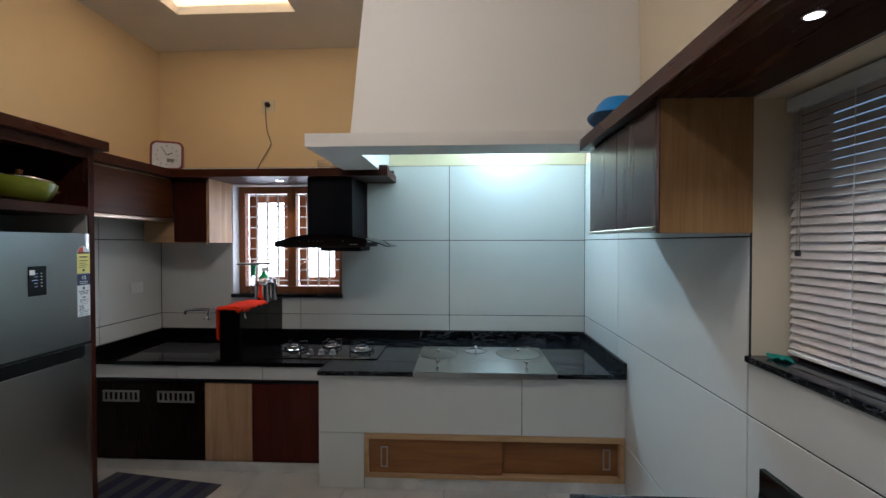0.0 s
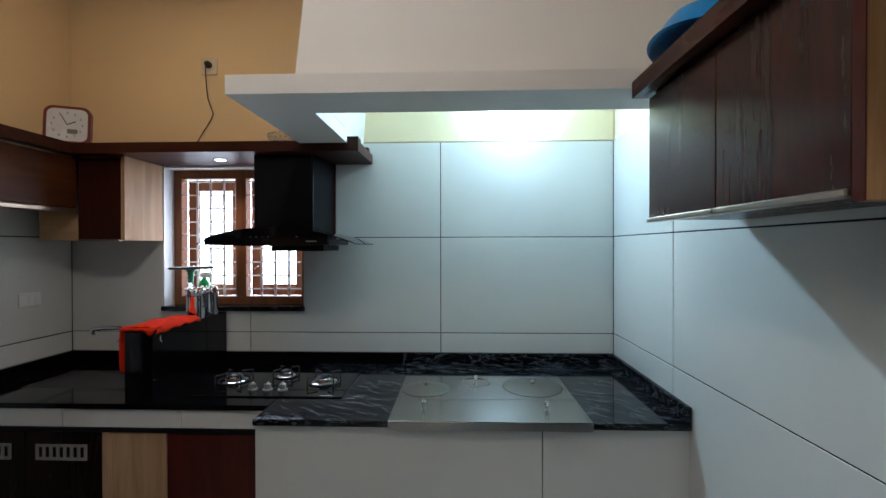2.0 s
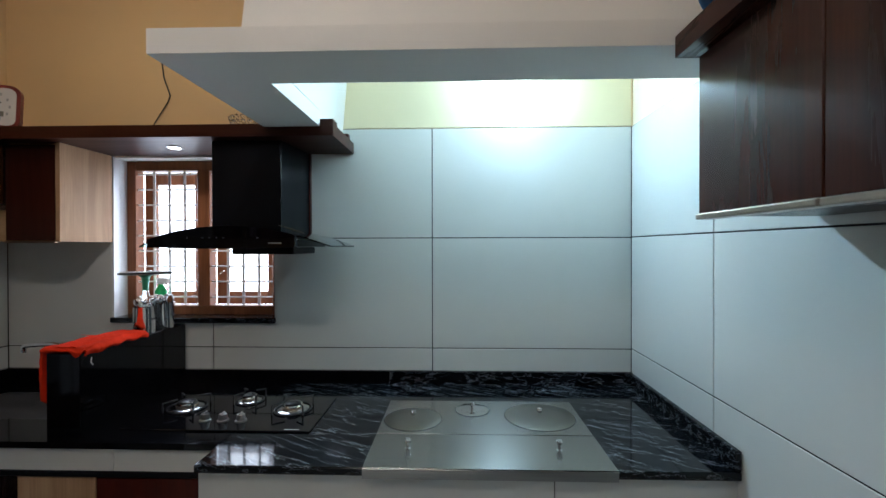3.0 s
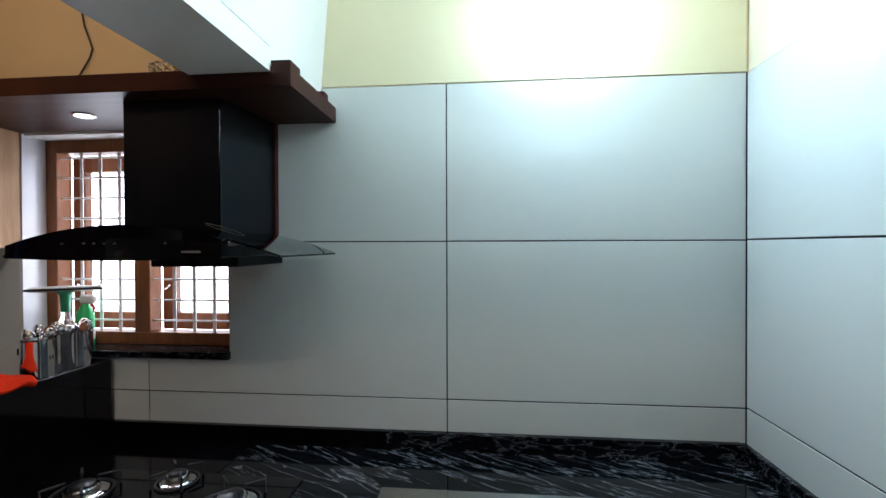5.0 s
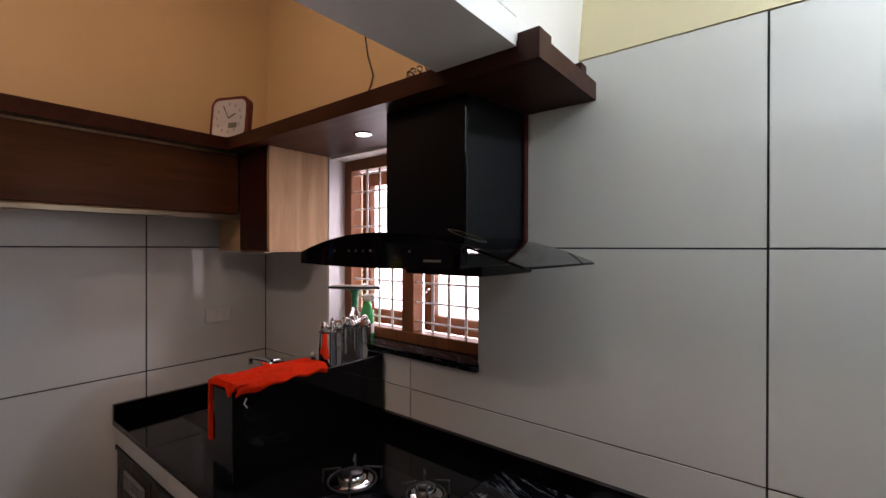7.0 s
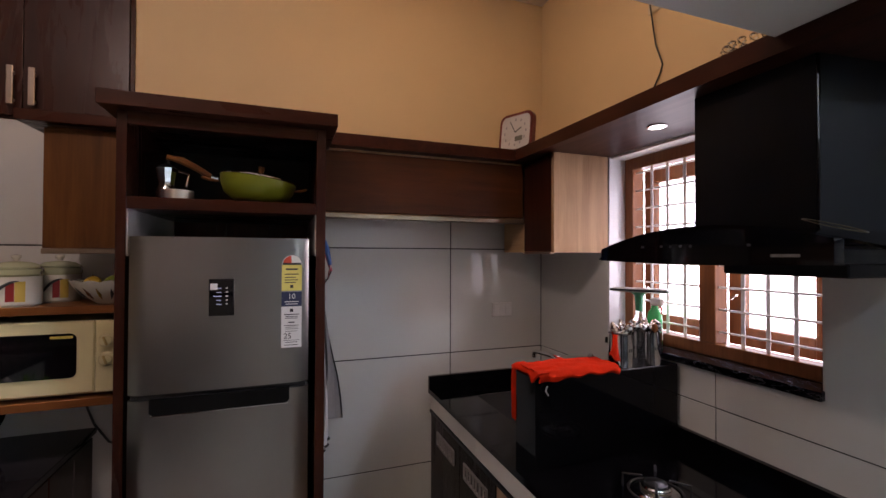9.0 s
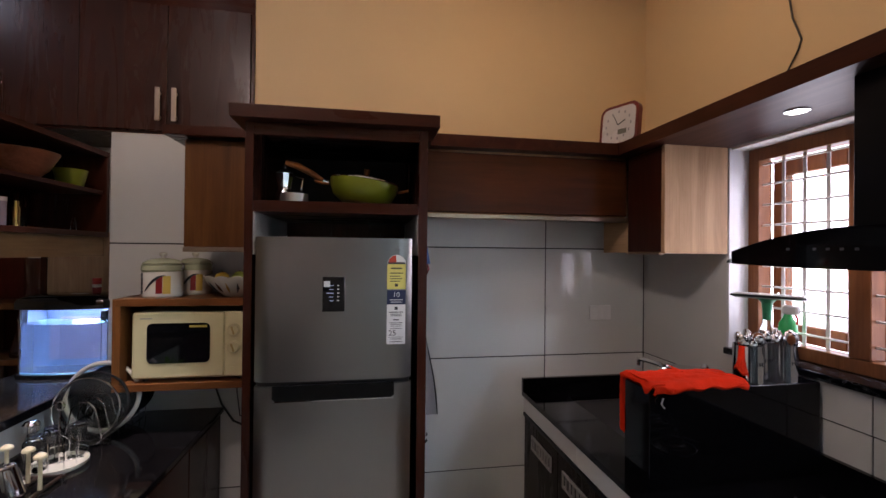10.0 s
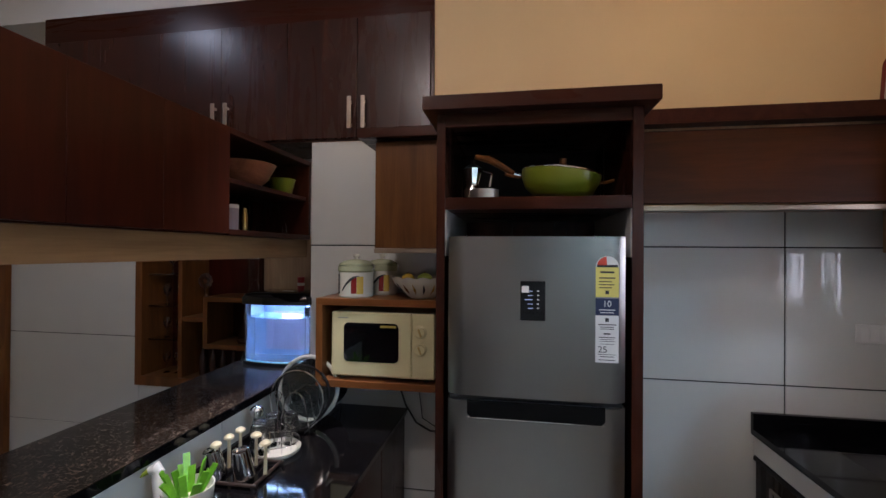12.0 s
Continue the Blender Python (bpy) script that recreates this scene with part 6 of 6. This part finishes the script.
def tumbler(x, y, z, h, r, mat, label, name="glass_tumbler"):
    t = solid(name, turned(x, y, [(r, z), (r * 0.96, z + h * 0.3), (r * 0.8, z + h * 0.92), (r * 0.7, z + h), (0.001, z + h), (0.001, z + h - 0.006), (r * 0.64, z + h - 0.008), (r * 0.76, z + h * 0.9), (r * 0.92, z + h * 0.3), (r - 0.002, z)], 28), mat, label, "glass", (x, y, z), "drinking glasses")
    return t


tumbler(-1.955, 0.800, 0.7095, 0.12, 0.032, CLEAR, "upturned clear drinking glass on the stand")
tumbler(-1.985, 0.865, 0.7095, 0.12, 0.032, CLEAR, "upturned clear drinking glass on the stand")
tumbler(-1.880, 0.795, 0.7095, 0.12, 0.032, CLEAR, "upturned clear drinking glass on the stand")
gj = thing("glass_jug", (-1.952, 0.736, 0.7), "small clear glass bottle with a bright round stopper", "bottle")
part("body", turned(-1.952, 0.736, [(0.001, 0.7003), (0.023, 0.7003), (0.025, 0.71), (0.025, 0.775), (0.014, 0.80), (0.014, 0.812), (0.001, 0.812)], 28), CLEAR, gj)
part("stopper", turned(-1.952, 0.736, [(0.016, 0.8122), (0.026, 0.820), (0.026, 0.845), (0.018, 0.855), (0.001, 0.857)], 20), CHROME, gj)

ts = thing("tumbler_stand", (-1.70, 0.83, 0.7), "dark tray stand with cream mushroom pegs", "tumbler stand")
frame_t = bmesh.new()
for x in (-1.825, -1.66):
    tube(frame_t, [(x, 0.745, 0.712), (x, 0.925, 0.712)], 0.006, 8)
for y in (0.76, 0.843, 0.912):
    tube(frame_t, [(-1.825, y, 0.712), (-1.66, y, 0.712)], 0.006, 8)
part("base_frame", frame_t, plain("dark_timber", (0.03, 0.015, 0.01), 0.5), ts)
for x in (-1.825, -1.66):
    for y in (0.76, 0.912):
        part("foot", turned(x, y, [(0.008, 0.7002), (0.008, 0.708)], 10), BLACK_PLASTIC, ts)
MUSH = plain("cream_peg", (0.62, 0.55, 0.36), 0.4)
PEGS = [(-1.687, 0.758), (-1.748, 0.762), (-1.809, 0.763), (-1.781, 0.844), (-1.729, 0.912)]
for x, y in PEGS:
    part("peg", turned(x, y, [(0.006, 0.717), (0.0055, 0.81), (0.006, 0.816), (0.018, 0.818), (0.017, 0.825), (0.008, 0.832), (0.001, 0.833)], 18), MUSH, ts)
for x, y in ((-1.682, 0.762), (-1.70, 0.856)):
    st = new("steel_tumbler", mesh_of("steel_tumbler", turned(0, 0, [(0.036, 0.0), (0.037, 0.004), (0.033, 0.03), (0.027, 0.088), (0.026, 0.094), (0.023, 0.095), (0.022, 0.088), (0.001, 0.087), (0.001, 0.085), (0.024, 0.083), (0.031, 0.03), (0.034, 0.0)], 28), CHROME, Vector((0, 0, 0))))
    st.matrix_world = pose(x, y, 0.719, 6, 8, 0)
    tagged(st, "upturned polished steel tumbler on the stand", "tumbler", "steel tumblers")

swan = thing("swan_planter", (-1.50, 0.79, 0.7), "white swan planter holding green leaves", "planter")
part("pot", turned(-1.50, 0.81, [(0.001, 0.7002), (0.045, 0.7002), (0.065, 0.74), (0.07, 0.79), (0.066, 0.79), (0.055, 0.76), (0.001, 0.755)], 28), IVORY, swan)
part("neck", piped([(-1.475, 0.775, 0.752), (-1.460, 0.752, 0.785), (-1.465, 0.740, 0.815), (-1.474, 0.737, 0.836), (-1.475, 0.727, 0.846), (-1.468, 0.710, 0.840)], [0.024, 0.017, 0.014, 0.016, 0.019, 0.010], 14), WHITE_PLASTIC, swan)
part("beak", piped([(-1.468, 0.710, 0.839), (-1.462, 0.697, 0.830), (-1.458, 0.690, 0.823)], [0.008, 0.006, 0.001], 8), plain("yellow_green_beak", (0.30, 0.38, 0.03), 0.4), swan)
LEAF = plain("bright_green_leaf", (0.17, 0.46, 0.02), 0.35, var=0.25, scale=25)
rnd = random.Random(5)
for k in range(16):
    a, tilt = rnd.uniform(0, 6.28), rnd.uniform(0.02, 0.055)
    x0, y0 = -1.50 + 0.028 * math.cos(a), 0.81 + 0.028 * math.sin(a)
    h = rnd.uniform(0.06, 0.11)
    dx, dy = tilt * math.cos(a), tilt * math.sin(a)
    lf = cloth_sheet(lambda u, v: (x0 + dx * v + (u - 0.5) * 0.02 * math.sin(a + 1.57), y0 + dy * v + (u - 0.5) * 0.02 * math.cos(a + 1.57), 0.757 + h * v), 2, 6, 0.003)
    part("leaf", lf, LEAF, swan)

# ---- dining niche and door ----
niche = thing("display_niche", (-2.95, -0.23, 0.6), "brown timber display niche with glass shelves", "shelf")
nb = bmesh.new()
box(nb, -3.11, -2.848, NI[0], NI[1], NI[2], 0.645); box(nb, -3.11, -2.848, NI[0], NI[1], 1.58, NI[3])
box(nb, -3.11, -2.848, NI[0], NI[0] + 0.05, 0.645, 1.58); box(nb, -3.11, -2.848, NI[1] - 0.04, NI[1], 0.645, 1.58)
part("frame", nb, TEAK, niche)
part("back_panel", one(-3.118, -3.1102, NI[0], NI[1], NI[2], NI[3], 0), RED_WOOD, niche)
part("post", one(-3.10, -2.852, -0.405, -0.375, 0.646, 1.579, 0.001), TEAK, niche)
for z in (0.873, 1.094, 1.304):
    part("glass_shelf", one(-3.10, -2.90, NI[0] + 0.052, -0.407, z, z + 0.008, 0), CLEAR, niche)
part("shelf_board", one(-3.10, -2.855, -0.374, -0.216, 1.012, 1.04, 0.001), TEAK_Y, niche)
bx = bmesh.new()
box(bx, -3.10, -2.84, -0.215, 0.215, 1.145, 1.175); box(bx, -3.10, -2.84, -0.215, 0.215, 0.845, 0.875)
box(bx, -3.10, -2.84, -0.215, -0.185, 0.875, 1.145)
part("inner_box", bx, TEAK, niche)
for y, z in ((-0.58, 0.6455), (-0.50, 0.6455), (-0.58, 0.8815), (-0.49, 0.8815), (-0.58, 1.1025), (-0.48, 1.1025), (-0.54, 1.3125)):
    solid("wine_glass", turned(-2.96, y, [(0.001, z), (0.022, z), (0.004, z + 0.008), (0.003, z + 0.06), (0.02, z + 0.08), (0.024, z + 0.11), (0.019, z + 0.14), (0.018, z + 0.14), (0.021, z + 0.11), (0.001, z + 0.075)], 20), CLEAR, "clear stemmed glass on the niche shelf", "glass", (-2.96, y, z), "glasses in the niche")
orn = thing("glass_ornament", (-2.93, -0.28, 1.04), "glass flower ornament on the niche shelf", "ornament")
ob_ = bmesh.new()
for k in range(9):
    a = 2 * math.pi * k / 9
    bmesh.ops.create_icosphere(ob_, subdivisions=1, radius=0.02, matrix=Matrix.Translation((-2.93, -0.27 + 0.033 * math.cos(a), 1.27 + 0.033 * math.sin(a))))
part("flower", ob_, CLEAR, orn)
part("stem", piped([(-2.93, -0.27, 1.0405), (-2.93, -0.27, 1.24)], 0.006, 8), CLEAR, orn)
cara = thing("carafe", (-2.93, 0.05, 0.8755), "clear glass carafe in the niche box", "carafe")
part("body", turned(-2.93, 0.03, [(0.001, 0.8755), (0.05, 0.8755), (0.055, 0.89), (0.03, 1.0), (0.02, 1.04), (0.026, 1.09), (0.022, 1.09), (0.016, 1.04), (0.001, 0.89)], 24), CLEAR, cara)
tall = thing("glass_vase", (-2.92, 0.1, 1.1755), "tall clear glass vase with pale lid", "vase")
part("body", turned(-2.92, 0.09, [(0.001, 1.1755), (0.035, 1.1755), (0.04, 1.24), (0.03, 1.27), (0.04, 1.30), (0.042, 1.42), (0.001, 1.42)], 24), CLEAR, tall)
part("lid", turned(-2.92, 0.09, [(0.03, 1.4202), (0.03, 1.445), (0.001, 1.446)], 20), WHITE_PLASTIC, tall)
for k in range(7):
    solid("small_bottle", turned(-2.95, -0.30 + k * 0.075, [(0.001, 0.6455), (0.02, 0.6455), (0.02, 0.77), (0.008, 0.80), (0.008, 0.825), (0.001, 0.826)], 14), plain("dark_bottle", (0.05, 0.02, 0.012), 0.2), "dark brown bottle in the niche", "bottle", (-2.95, -0.30 + k * 0.075, 0.6455), "bottles in the niche")

door_1 = thing("door_1", (-2.85, -2.15, 0), "brown panelled timber door in the dining wall", "door", kind="structure")
part("door_frame", one(-2.858, -2.82, -1.80, -1.725, 0, 2.02, 0.002), TEAK, door_1)
part("door_leaf", one(-2.858, -2.83, -2.58, -1.801, 0.005, 2.0, 0.002), TEAK, door_1)
for z0, z1 in ((0.2, 0.9), (1.1, 1.85)):
    part("panel", one(-2.83, -2.822, -2.45, -1.92, z0, z1, 0.003), TEAK, door_1)
part("door_handle", piped([(-2.829, -1.86, 1.02), (-2.79, -1.86, 1.02), (-2.788, -1.95, 1.02)], 0.008, 8), CHROME, door_1)


# ---- floor and wall tiles ----
tile_field(wall_north, "y", 3.51, -0.010, [W, -1.303, -0.1, E], [0.0, 0.3, 0.905, 1.5, 2.09], [(WIN[0], WIN[1], WIN[2], WIN[3])], gap=0.005)
tile_field(wall_west, "x", -2.475, 0.010, [0.70, 1.695, 2.894, N], [0.0, 0.30, 0.905, 1.502, 2.035], gap=0.006)
tile_field(wall_east, "x", 0.97, -0.010, [S, -2.03, -0.83, 0.367, EWIN[1], 2.767, N], [0.0, 0.3, 0.908, 1.502, 2.09], [EWIN], gap=0.0055)
tile_field(wall_dining, "x", WD - 0.012, 0.012, [S, -1.9, -0.70, 0.70], [0.0, 0.3, 0.9, 1.5, 2.035], [(NI[0], NI[1], NI[2], NI[3])])
tile_field(wall_low, "y", 0.646, 0.012, [-2.459, -1.85, -0.96], [0.0, 0.60, 0.845])
for i in range(8):
    for j in range(11):
        x0, y0 = -3.1 + i * 0.6, -2.6 + j * 0.6
        part("floor_tile", one(x0 + 0.001, min(x0 + 0.599, 1.0), y0 + 0.001, min(y0 + 0.599, 3.6), -0.008, 0.0, 0), FLOOR_TILE, floor)
